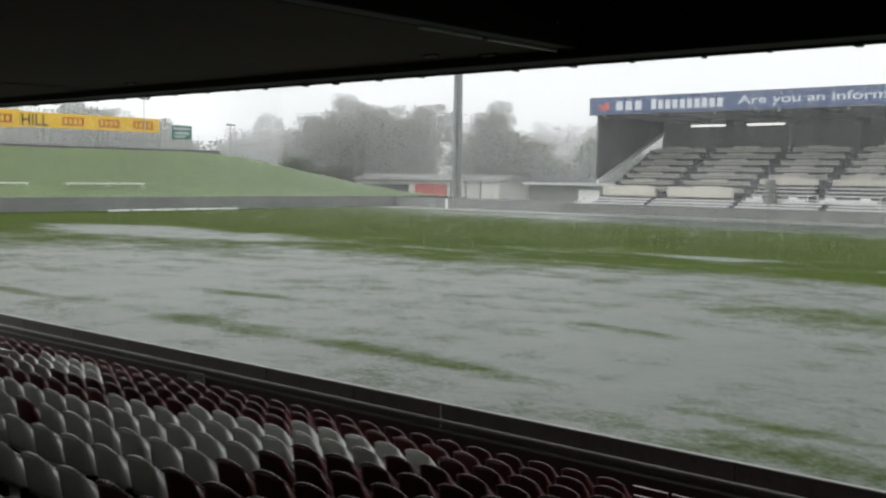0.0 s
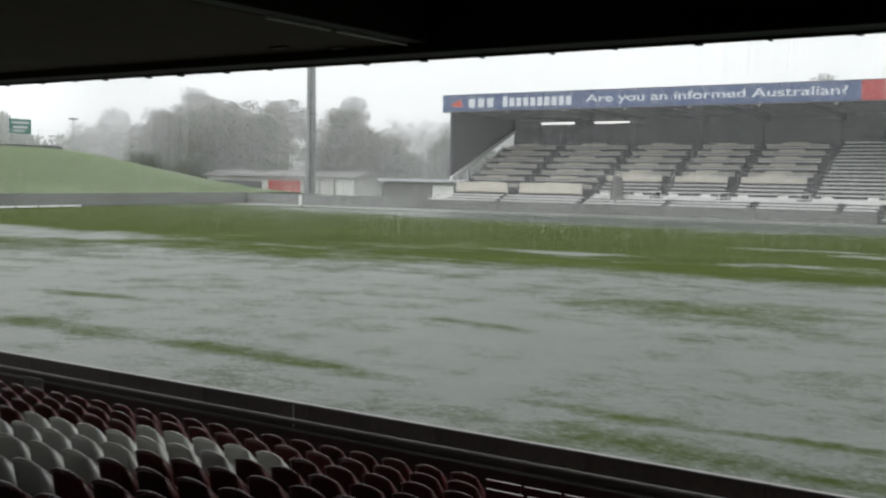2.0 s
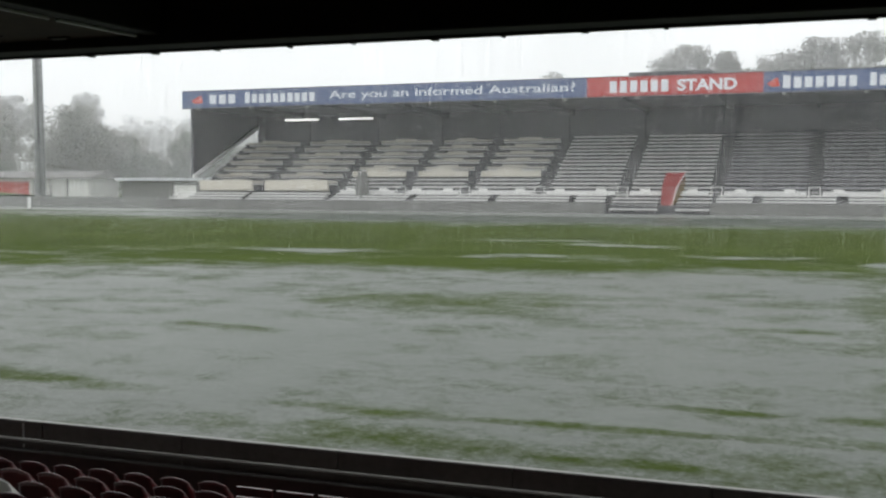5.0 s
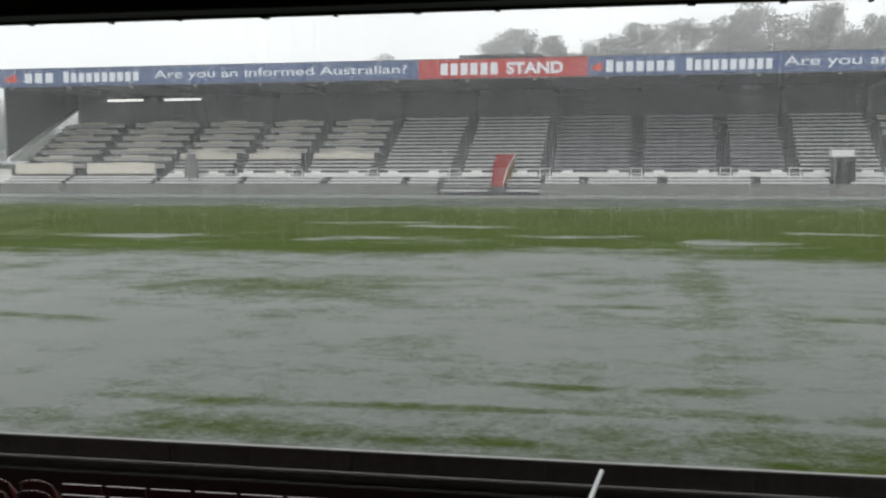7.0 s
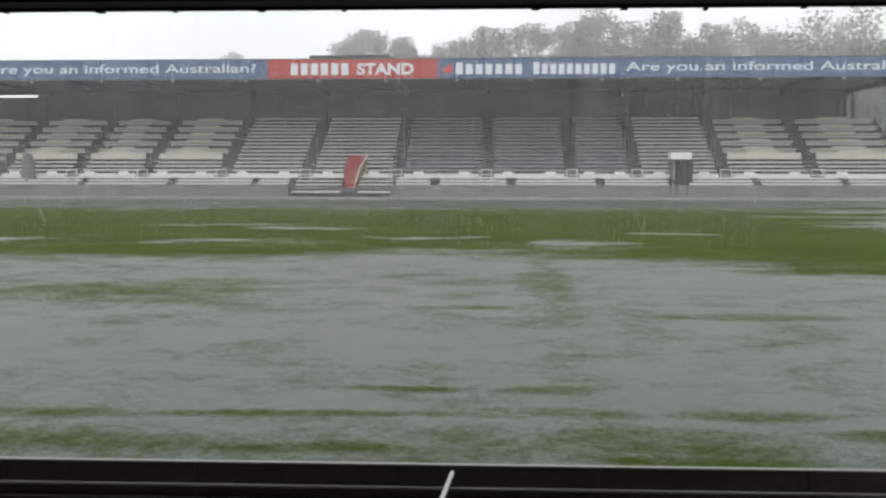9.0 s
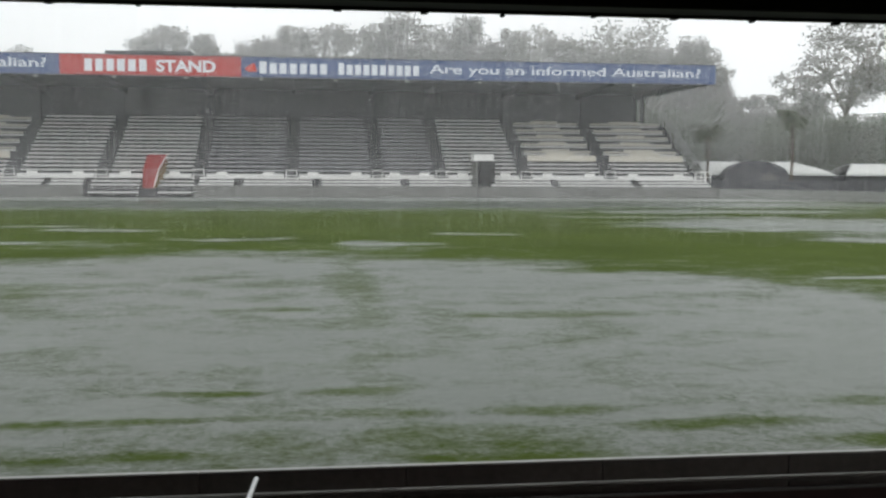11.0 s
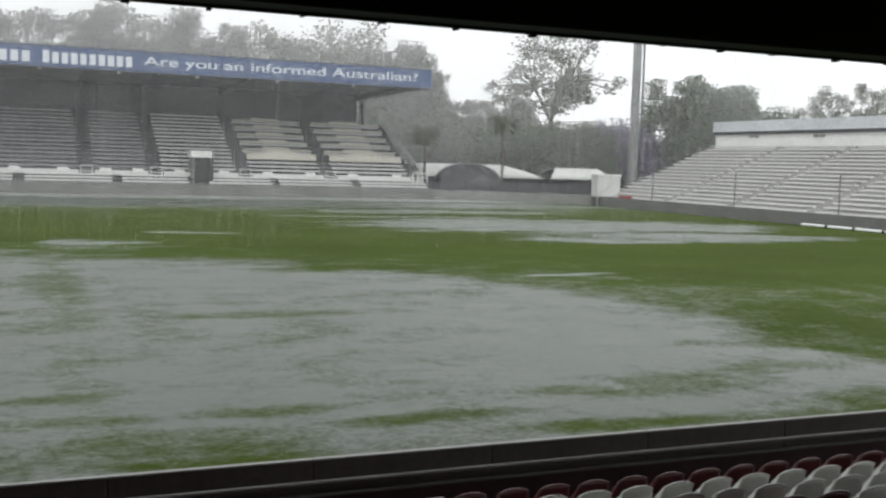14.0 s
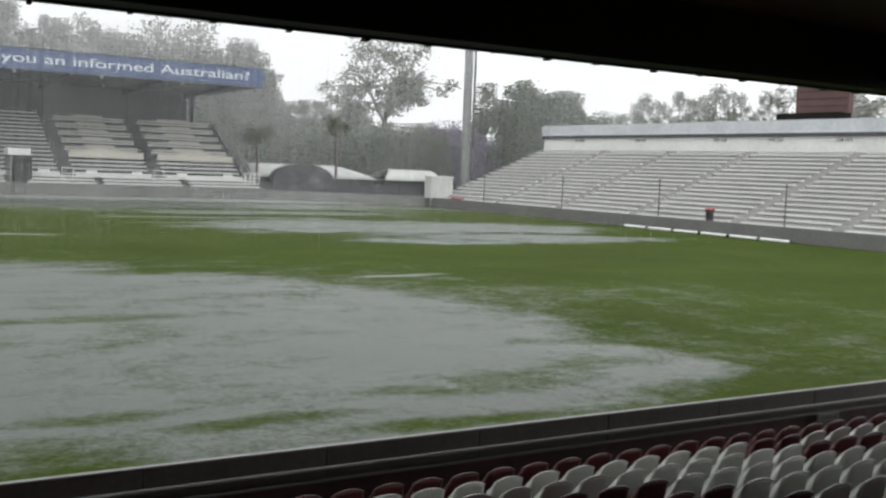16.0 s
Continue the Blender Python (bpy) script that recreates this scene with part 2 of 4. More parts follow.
# centre x, centre y, half length, half width
GREEN = [(-16.3, 15.5, 2.4, 0.55), (-11.7, 15.0, 1.3, 0.4), (-6.9, 13.4, 2.2, 0.7), (-7.0, 14.8, 1.2, 0.3), (-21.3, 15.3, 2.6, 0.5), (-13.8, 15.3, 1.2, 0.4),
         (-10.4, 28.6, 4.5, 1.5), (-8.6, 30.8, 3.0, 0.8), (0.8, 16.8, 1.2, 0.35), (0.7, 15.1, 1.2, 0.35), (-2.5, 14.8, 3.5, 0.25), (-2.5, 12.9, 1.2, 0.25), (-1.9, 16.9, 1.0, 0.25),
         (2.0, 13.6, 1.6, 0.8), (-32.0, 15.1, 2.0, 0.5), (8.8, 15.4, 1.3, 0.5), (-27.0, 20.0, 2.0, 0.5), (-14.0, 22.0, 1.6, 0.4), (6.2, 24.8, 2.4, 0.6), (4.2, 24.4, 1.2, 0.4),
         (-1.1, 25.5, 1.2, 0.4), (-12, 41, 10, 3.0), (-24, 41, 8, 2.4), (-34, 37, 10, 2.2), (4.0, 40, 5.0, 2.4), (9.6, 34.3, 2.2, 1.0), (-3, 44, 5, 1.4),
         (10.8, 15.4, 2.0, 0.8), (13.4, 13.3, 2.6, 0.7), (13.6, 16.0, 1.6, 0.5), (5.6, 14.2, 1.8, 0.3), (2.4, 12.8, 1.6, 0.3), (8.2, 13.1, 1.8, 0.3), (3.4, 15.2, 1.0, 0.3),
         (36, 62, 12, 0.6), (34, 52.5, 12, 0.7)]
# a mown strip that runs straight out across the field
MOWN = (1.1, 31, 0.7, 12.0, 0.8)
WATER = [(-22, 21, 41, 23, 0.7), (4, 24, 13, 12.5, 0.16), (-4, 30, 17, 16, 0.5), (12.0, 15.8, 4.4, 3.2, 0.25), (33, 58, 15, 8, 0.3), (34, 48, 12, 3.5, 0.4), (28, 74, 14, 2.5, 0.5),
         (24, 66, 10, 1.2, 0.5), (22, 61, 7, 0.8, 0.5), (-15, 86, 75, 8.5, 0.35), (-15, 88, 78, 15, 0.85), (-60, 38, 16, 5, 0.6), (-15, 57, 5, 0.8, 0.6),
         (-24, 47, 3.5, 1.1, 0.7), (-14, 46, 3, 1.0, 0.7), (-4, 48.5, 2.5, 0.9, 0.7), (3, 46, 3, 1.2, 0.7), (-10, 54, 3, 1.0, 0.7), (8, 51, 3, 0.9, 0.7), (17.8, 32.2, 1.8, 0.6, 0.5)]
TURF = field_mat()
BANK = mat("grass_bank_turf", (0.065, 0.105, 0.026), 0.8, grain=1.2, stain=0.12, spread=0.35, bump=0.4)


# ---------------------------------------------------------------- building helpers
def finish(bm, name, material, smooth=False):
    me = bpy.data.meshes.new(name)
    bm.to_mesh(me)
    bm.free()
    me.materials.append(material)
    if smooth:
        for p in me.polygons:
            p.use_smooth = True
    return me


def part(name, bm, material, parent=None, label="", smooth=False):
    ob = new(name, finish(bm, name, material, smooth) if isinstance(bm, bmesh.types.BMesh) else bm)
    if parent is not None:
        ob.parent = parent
    if label:
        ob["label"] = label
    return ob


def thing(name, label, category, at=(0, 0, 0), group="", kind=""):
    ob = new(name)
    ob.location = at
    ob.empty_display_size = 0.2
    return tagged(ob, label, category, group, kind)


def box(bm, x0, x1, y0, y1, z0, z1, bevel=0.0):
    vs = [bm.verts.new(p) for p in ((x0, y0, z0), (x1, y0, z0), (x1, y1, z0), (x0, y1, z0), (x0, y0, z1), (x1, y0, z1), (x1, y1, z1), (x0, y1, z1))]
    fs = [bm.faces.new([vs[i] for i in f]) for f in ((3, 2, 1, 0), (4, 5, 6, 7), (0, 1, 5, 4), (1, 2, 6, 5), (2, 3, 7, 6), (3, 0, 4, 7))]
    if bevel:
        es = list({e for f in fs for e in f.edges})
        bmesh.ops.bevel(bm, geom=es, offset=bevel, segments=1, affect="EDGES")
    return bm


def boxes(*rows, bevel=0.0):
    bm = bmesh.new()
    for r in rows:
        box(bm, *r, bevel=bevel)
    return bm


def tube(bm, a, c, r0, r1=None, n=8):
    """A round bar from a to c."""
    a, c = Vector(a), Vector(c)
    r1 = r0 if r1 is None else r1
    q = (c - a).to_track_quat("Z", "Y")
    ring = []
    for p, r in ((a, r0), (c, r1)):
        ring.append([bm.verts.new(p + q @ Vector((math.cos(2 * math.pi * k / n) * r, math.sin(2 * math.pi * k / n) * r, 0))) for k in range(n)])
    for k in range(n):
        bm.faces.new((ring[0][k], ring[0][(k + 1) % n], ring[1][(k + 1) % n], ring[1][k]))
    bm.faces.new(ring[0][::-1])
    bm.faces.new(ring[1])
    return bm


def tubes(*rows, n=8):
    bm = bmesh.new()
    for r in rows:
        tube(bm, *r, n=n)
    return bm


def prism(points, x0, x1):
    """A y-z outline drawn out from x0 to x1."""
    bm = bmesh.new()
    a = [bm.verts.new((x0, y, z)) for y, z in points]
    c = [bm.verts.new((x1, y, z)) for y, z in points]
    k = len(points)
    for i in range(k):
        bm.faces.new((a[i], a[(i + 1) % k], c[(i + 1) % k], c[i]))
    bm.faces.new(a[::-1])
    bm.faces.new(c)
    bmesh.ops.recalc_face_normals(bm, faces=bm.faces)
    return bm


def prism_y(points, y0, y1):
    """An x-z outline drawn out from y0 to y1."""
    bm = bmesh.new()
    a = [bm.verts.new((x, y0, z)) for x, z in points]
    c = [bm.verts.new((x, y1, z)) for x, z in points]
    k = len(points)
    for i in range(k):
        bm.faces.new((a[i], a[(i + 1) % k], c[(i + 1) % k], c[i]))
    bm.faces.new(a[::-1])
    bm.faces.new(c)
    bmesh.ops.recalc_face_normals(bm, faces=bm.faces)
    return bm


def shell(fn, nu, nv, thick):
    """A closed sheet of that thickness over fn(u, v), u and v from 0 to 1."""
    bm = bmesh.new()
    top = [[bm.verts.new(fn(i / nu, j / nv)) for i in range(nu + 1)] for j in range(nv + 1)]
    fs = [bm.faces.new((top[j][i], top[j][i + 1], top[j + 1][i + 1], top[j + 1][i])) for j in range(nv) for i in range(nu)]
    bmesh.ops.recalc_face_normals(bm, faces=fs)
    bmesh.ops.solidify(bm, geom=fs, thickness=thick)
    bmesh.ops.recalc_face_normals(bm, faces=bm.faces)
    return bm

# ---------------------------------------------------------------- ground and boundary walls
bm = bmesh.new()
XS = [-2500, -400, -200, -120, -100, -70, -40, -25.2, 0, 18.2, 40, 53, 70, 100, 200, 400, 2500]
YS = [-2500, -400, -5.4, 0, 10.3, 20, 30, 45, 60, 80, 99, 120, 160, 240, 400, 2500]
grid = [[bm.verts.new((x, y, 0)) for x in XS] for y in YS]
for j in range(len(YS) - 1):
    for i in range(len(XS) - 1):
        if XS[i] > -25.3 and XS[i + 1] <= 18.3 and YS[j + 1] <= 10.3 and YS[j] > -6:
            continue
        bm.faces.new((grid[j][i], grid[j][i + 1], grid[j + 1][i + 1], grid[j + 1][i]))
tagged(part("ground", bm, TURF), "flooded green sports field with standing rainwater", "field", kind="structure")

track = part("pavement", boxes((-97, 52, 92.5, 98.8, -0.2, 0.02)), WETCON)
tagged(track, "wet grey perimeter track along the grandstand wall", "track", kind="structure")

for nm, bmx in (("wall_west", boxes((-71.5, -20.8, 98.8, 99.1, 0, 1.12), (-11.0, 39.0, 98.8, 99.1, 0, 1.12))),
                ("wall_north", boxes((52.36, 52.62, 24, 90.2, 0, 0.93)))):
    tagged(part(nm, bmx, CONCRETE), "low grey concrete perimeter wall beside the field", "wall", kind="structure")


def slanted_wall(nm, a, c, h, thick=0.25):
    d = Vector((c[0] - a[0], c[1] - a[1], 0))
    bmx = boxes((0, d.length, 0, thick, 0, h))
    ob = part(nm, bmx, HAZED_WALL)
    ob.matrix_world = pose(a[0], a[1], 0, 0, 0, math.degrees(math.atan2(d.y, d.x)))
    return tagged(ob, "low grey concrete perimeter wall beside the field", "wall", kind="structure")


slanted_wall("wall_corner", (39.0, 99.1), (52.5, 90.1), 1.0)
slanted_wall("wall_corner_far", (-97.6, 97.8), (-71.6, 99.2), 1.3)
slanted_wall("wall_south", (-95.0, 20.0), (-97.6, 97.8), 1.42)

# grass bank
bm = bmesh.new()
NU, NV = 40, 70
g2 = []
for j in range(NV + 1):
    row = []
    for i in range(NU + 1):
        y = 5 + 135 * j / NV
        x = -95.6 - 0.03 * (y - 20) - 60 * i / NU
        up = min(1, max(0, (-97.5 - x) / 25.0))
        up = up * up * (3 - 2 * up) * 0.55 + up * 0.45
        fall = min(1, max(0, (124 - y) / 40.0))
        fall = fall * fall * (3 - 2 * fall)
        z = 1.36 * min(1, fall * 3) + 5.6 * up * fall + 0.12 * noise.noise((x * 0.2, y * 0.2, 0))
        row.append(bm.verts.new((x, y, z - 0.05)))
    g2.append(row)
for j in range(NV):
    for i in range(NU):
        bm.faces.new((g2[j][i + 1], g2[j][i], g2[j + 1][i], g2[j + 1][i + 1]))
tagged(part("grass_bank", bm, BANK, smooth=True), "mown green grass spectator bank behind a wall", "grass bank", kind="structure")

# ---------------------------------------------------------------- the stand where the camera is
BEFORE = set(bpy.data.objects)
ROW_N, RUN, RISE = 19, 0.755, 0.165
FRONT_Y, TREAD = 9.0, -0.20
pts = [(10.25, -0.6), (10.25, TREAD), (FRONT_Y + 0.22, TREAD)]
for j in range(1, ROW_N + 1):
    y = FRONT_Y + 0.22 - RUN * (j - 1)
    pts += [(y, TREAD + RISE * j), (y - RUN, TREAD + RISE * j)]
pts += [(pts[-1][0], -0.6)]
tagged(part("floor", prism(pts, -25, 18), DARKCON), "dark concrete seating steps under a low roof", "floor", kind="structure")
BACK_Y = pts[-1][0]
# unseen wall: closes the rear to light, pale to brighten the seats
tagged(part("wall_back", boxes((-25.2, 18.2, BACK_Y - 0.2, BACK_Y, -0.6, 5.72)), BOUNCE_WALL), "unseen back wall, pale to bounce light onto the seats", "wall", kind="structure")

# front barrier in cast panels with a pale coping, a pipe and a ledge behind it
barrier = thing("barrier", "dark concrete spectator barrier with pale wet coping", "barrier", (0, 10.2, 0.03), kind="structure")
LEN = 2.0
panel_me = finish(boxes((0.006, LEN - 0.006, 0, 0.07, -0.55, 0.615), bevel=0.006), "panel", DARKCON)
cope_me = finish(boxes((0.002, LEN - 0.002, -0.004, 0.066, 0.615, 0.636), bevel=0.006), "coping", COPING)
for k in range(21):
    for nm, me in (("panel", panel_me), ("coping", cope_me)):
        ob = part(nm, me, None, barrier)
        ob.location = (-25 + LEN * k, 0, 0)
part("core", boxes((-25, 18, 0.02, 0.06, -0.55, 0.612)), DARKCON, barrier)
part("ledge", boxes((-25, 18, -0.05, 0, 0.35, 0.385), bevel=0.006), DARKCON, barrier)
# added maroon board, its dark colour carrying the shade below the ledge
part("skirting", boxes((-25, 18, -0.016, 0, -0.2, 0.25)), MAROON_SHADE, barrier, "maroon board darkened for the shade under the ledge")
part("pipe_rail", tubes(((-25, -0.035, 0.405), (18, -0.035, 0.405), 0.02), n=10), COPING, barrier, "grey painted pipe rail")
part("lower_ledge", boxes((-25, 18, -0.05, 0, 0.255, 0.285), bevel=0.006), CONCRETE, barrier)

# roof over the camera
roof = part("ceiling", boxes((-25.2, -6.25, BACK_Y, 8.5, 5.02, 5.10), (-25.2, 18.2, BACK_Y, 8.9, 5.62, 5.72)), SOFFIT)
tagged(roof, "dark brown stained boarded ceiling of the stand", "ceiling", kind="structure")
eave = thing("roof_edge", "dark steel roof edge beam with gutter clips", "roof edge", (0, 8.97, 4.91), kind="structure")
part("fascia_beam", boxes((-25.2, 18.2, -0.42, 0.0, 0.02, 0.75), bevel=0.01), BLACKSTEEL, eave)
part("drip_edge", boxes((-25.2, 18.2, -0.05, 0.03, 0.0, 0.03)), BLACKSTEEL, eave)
clip_me = finish(boxes((-0.035, 0.035, -0.05, 0.035, -0.028, 0.004), bevel=0.008), "gutter_clip", BLACKSTEEL)
rnd = random.Random(4)
for k in range(58):
    ob = part("gutter_clip", clip_me, None, eave)
    ob.location = (-24.6 + 0.73 * k + rnd.uniform(-0.08, 0.08), 0, rnd.uniform(-0.004, 0.006))
    ob.scale = (rnd.uniform(0.4, 1.0), 1, rnd.uniform(0.3, 0.9))
for x in (-24.0, -15.1, -6.12, 2.9, 11.9):
    r = thing("rafter", "dark steel roof rafter, one bearing a painted light streak", "rafter", (x, 0, 5.0), group="roof rafters", kind="structure")
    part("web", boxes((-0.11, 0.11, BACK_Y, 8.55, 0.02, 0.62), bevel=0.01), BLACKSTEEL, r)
    # pale strips painted in for the whitish reflection along this rafter
    if x == -6.12:
        part("flange", boxes((-0.125, -0.11, 6.4, 7.25, -0.004, 0.02), (-0.13, -0.105, 7.35, 8.45, -0.004, 0.02), bevel=0.002), PALESTEEL, r, "pale strip painted as a streak of reflected light")


strap = part("strap", boxes((-9.29, -9.27, -0.012, 0.0, 0.30, 0.60)), PALESTEEL, barrier, "pale metal strap")
for x, y in ((-7.6, 8.05), (-7.05, 8.35), (-13.5, 8.1)):
    cl = thing("ceiling_fitting", "small pale fitting under the dark stand roof", "ceiling light", (x, y, 5.02), group="stand roof fittings")
    part("plate", boxes((-0.11, 0.11, -0.035, 0.035, -0.012, 0.0), bevel=0.004), BLACKSTEEL, cl)
    part("cover", boxes((-0.08, 0.08, -0.02, 0.02, -0.025, -0.012), bevel=0.005), CONCRETE, cl)


# ---------------------------------------------------------------- seats
def seat_meshes():
    def back(u, v):
        # low broad back whose sides fold forward and inward
        a = 2 * u - 1
        e = abs(a)
        wrap = max(0.0, (e - 0.62) / 0.38)
        x = math.copysign(0.196 * min(1.0, e / 0.72) ** 0.95 - 0.045 * wrap ** 1.5, a) * (1 - 0.12 * v ** 3)
        top = 0.29 * (1 - 0.36 * e ** 2.3)
        y = -0.085 + 0.03 * e * e + wrap ** 1.2 * (0.07 + 0.10 * (1 - v)) - 0.055 * v
        return (x, y, 0.045 + v * top)

    def pan(u, v):
        a = 2 * u - 1
        return (a * 0.20 * (1 - 0.05 * v), -0.05 + 0.36 * v, 0.02 + 0.035 * a * a - 0.03 * math.sin(v * math.pi) + (0.01 - 0.05 * max(0, v - 0.85) / 0.15))

    def rim(bm):
        prev = None
        for k in range(13):
            p = Vector(back(k / 12, 1.0))
            if prev is not None:
                tube(bm, prev, p, 0.011, n=6)
            prev = p
        for s in (0.0, 1.0):
            prev = None
            for k in range(7):
                p = Vector(back(s, 1 - k / 8))
                if prev is not None:
                    tube(bm, prev, p, 0.011, n=6)
                prev = p
        return bm

    out = {}
    for nm, m in (("white", GREYSEAT), ("maroon", MAROON)):
        out[nm] = (finish(shell(back, 14, 7, 0.012), "backrest", m, True), finish(shell(pan, 8, 6, 0.012), "seat_pan", m, True), finish(rim(bmesh.new()), "rim", m, True))
    br = boxes((-0.03, 0.03, 0.02, 0.14, -0.465, -0.02), (-0.09, 0.09, 0.0, 0.16, -0.475, -0.460), bevel=0.004)
    out["bracket"] = finish(br, "bracket", BLACKSTEEL)
    return out


SEAT = seat_meshes()


# runs of white seats, row by row, on the two sides of the aisle; the others are maroon
WHITE_L = {1: [(-24, -21)], 2: [(-24, -18), (-8, -4)], 3: [(-20, -18), (-10, -4)], 4: [(-11, -5)], 5: [(-30, -4)], 6: [(-30, -10), (-8, -3)], 7: [(-30, -2)], 8: [(-30, -1)], 9: [(-30, 0)]}
WHITE_R = {1: [(18, 32), (35, 60)], 2: [(18, 32)], 3: [(27, 60)], 4: [(27, 60)], 5: [(27, 60)]}


def is_white(j, i):
    return any(p <= i <= q for p, q in (WHITE_L if i < 10 else WHITE_R).get(j, []))


def seat_at(j, i):
    return (-5.30 + 0.45 * i, FRONT_Y - RUN * j, TREAD + RISE * j + 0.475)


NEAR = {0: (-31, -1), 1: (-27, 0), 2: (-23, 1), 3: (-20, 1), 4: (-17, 1), 5: (-14, 1), 6: (-10, 2), 7: (-7, 2), 8: (-4, 2), 9: (-1, 3)}
NEAR_R = {0: (21, 41), 1: (20, 38), 2: (21, 36), 3: (22, 34), 4: (23, 31), 5: (24, 29), 6: (25, 28)}
rnd = random.Random(11)
rest = {"white": [], "maroon": []}
for j in range(0, 12):
    for i in range(-43, 51):
        x, y, z = seat_at(j, i)
        if 9 <= i <= 11:
            continue
        col = "white" if is_white(j, i) else "maroon"
        picked = any(r and r[0] <= i <= r[1] for r in (NEAR.get(j), NEAR_R.get(j)))
        turn = rnd.uniform(-2, 2)
        if not picked:
            rest[col].append((x, y, z))
            continue
        lab = "white moulded plastic stadium seat, wet rim" if col == "white" else "dark maroon moulded plastic stadium seat, wet rim"
        s = thing("stadium_seat", lab, "seat", (x, y, z), group="%s seats of the stand" % col)
        s.rotation_euler = (0, 0, radians(turn))
        back = part("backrest", SEAT[col][0], None, s)
        part("seat_pan", SEAT[col][1], None, s)
        part("rim", SEAT[col][2], None, back)
        part("bracket", SEAT["bracket"], None, s)
for col, places in rest.items():
    bm = bmesh.new()
    for x, y, z in places:
        a = len(bm.verts)
        box(bm, x - 0.2, x + 0.2, y - 0.08, y - 0.055, z + 0.03, z + 0.30)
        box(bm, x - 0.19, x + 0.19, y - 0.05, y + 0.3, z, z + 0.025)
    tagged(part("seat_rows", bm, GREYSEAT if col == "white" else MAROON), "more %s plastic seats in rows" % col, "seats", kind="stuff")

rail = thing("aisle_handrail", "pale metal aisle handrail leaning down from the barrier", "handrail", (-0.50, 10.05, 0.0))
part("rail", tubes(((0.05, 0.02, 0.62), (-0.16, -2.6, 0.59), 0.026), n=10), PALESTEEL, rail)


for x, z in ((-14.72, 0.17), (13.17, 0.12)):
    pq = thing("wall_plaque", "small pale notice board fixed to the barrier", "notice", (x, 10.06, z), group="barrier notices")
    part("plate", boxes((-0.24, 0.24, 0.0, 0.03, -0.06, 0.20), bevel=0.006), CONCRETE, pq)
    for k in range(3):
        part("text_bar", boxes((-0.18, 0.18 - 0.06 * k, -0.006, 0.0, 0.12 - 0.06 * k, 0.145 - 0.06 * k)), DARKCON, pq)

# this stand is not quite parallel to the one across the field
bpy.context.view_layer.update()
for ob in [o for o in bpy.data.objects if o not in BEFORE and o.parent is None]:
    ob.matrix_world = pose(0, 0, 0, 0, 0, 0.68) @ ob.matrix_world

# ---------------------------------------------------------------- lettering
def lettering(text, x0, x1, z0, z1, y, parent, material, name="lettering"):
    cu = bpy.data.curves.new(name, "FONT")
    cu.body, cu.size, cu.extrude, cu.offset = text, 1.0, 0.012, 0.008 if len(text) > 8 else 0.035
    cu.materials.append(material)
    ob = new(name, cu)
    bpy.context.view_layer.update()
    w, h = ob.dimensions.x, ob.dimensions.y
    lo = min(v[1] for v in ob.bound_box)
    left = min(v[0] for v in ob.bound_box)
    sx, sz = (x1 - x0) / w, (z1 - z0) / h
    ob.parent = parent
    off = parent.location if parent else Vector((0, 0, 0))
    ob.matrix_local = Matrix.Translation((x0 - left * sx - off[0], y - off[1], z0 - lo * sz - off[2])) @ pose(0, 0, 0, 90, 0, 0) @ Matrix.Diagonal((sx, sz, 1, 1))
    return ob


def word_bars(x0, x1, z0, z1, y, count, parent, material, name="bars", tall_first=False):
    w = (x1 - x0) / count
    off = parent.location
    for k in range(count):
        top = z1 + (0.16 if tall_first and k == 0 else 0)
        part("bar", boxes((x0 + w * (k + 0.16) - off[0], x0 + w * (k + 0.84) - off[0], y - 0.02 - off[1], y + 0.01 - off[1], z0 - off[2], top - off[2])), material, parent)


# ---------------------------------------------------------------- the roofed grandstand across the field
XL, XR = -68.5, 38.4
stand = thing("grandstand", "long roofed grandstand with dark interior and blue signs", "grandstand", (0, 102, 0))


def on_stand(nm, bmx, m, label=""):
    ob = part(nm, bmx, m, stand, label)
    ob.location = (0, -102, 0)
    return ob


def floor_z(y):
    return 1.75 + 0.385 * (y - 102.2) / 0.74


NROW = 16
pts = [(99.1, 0.0), (99.1, 0.85)]
for k in range(3):
    pts += [(99.4 + 0.72 * k, 0.85 + 0.27 * k), (99.4 + 0.72 * (k + 1), 0.85 + 0.27 * k)]
pts += [(101.85, 1.39)]
for k in range(NROW):
    pts += [(101.85 + 0.74 * k, 1.75 + 0.385 * k), (101.85 + 0.74 * (k + 1), 1.75 + 0.385 * k)]
TOPY, TOPZ = pts[-1]
pts += [(116.2, TOPZ), (116.2, 0)]
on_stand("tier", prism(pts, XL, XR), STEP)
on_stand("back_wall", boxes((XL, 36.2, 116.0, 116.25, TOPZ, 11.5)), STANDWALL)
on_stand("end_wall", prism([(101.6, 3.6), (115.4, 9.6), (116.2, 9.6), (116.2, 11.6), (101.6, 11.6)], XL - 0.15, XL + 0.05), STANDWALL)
on_stand("stringer", prism([(101.4, 3.4), (101.4, 3.75), (115.6, 9.75), (115.6, 9.4)], XL + 0.05, XL + 0.35), WHITE, "white sloping stair stringer")
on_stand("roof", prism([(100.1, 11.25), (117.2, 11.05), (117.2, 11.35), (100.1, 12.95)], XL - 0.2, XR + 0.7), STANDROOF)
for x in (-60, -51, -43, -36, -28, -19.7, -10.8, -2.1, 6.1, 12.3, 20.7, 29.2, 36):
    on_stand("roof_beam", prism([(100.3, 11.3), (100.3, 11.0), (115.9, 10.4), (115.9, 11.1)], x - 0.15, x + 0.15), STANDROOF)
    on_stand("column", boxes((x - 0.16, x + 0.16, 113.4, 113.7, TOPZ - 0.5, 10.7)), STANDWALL)
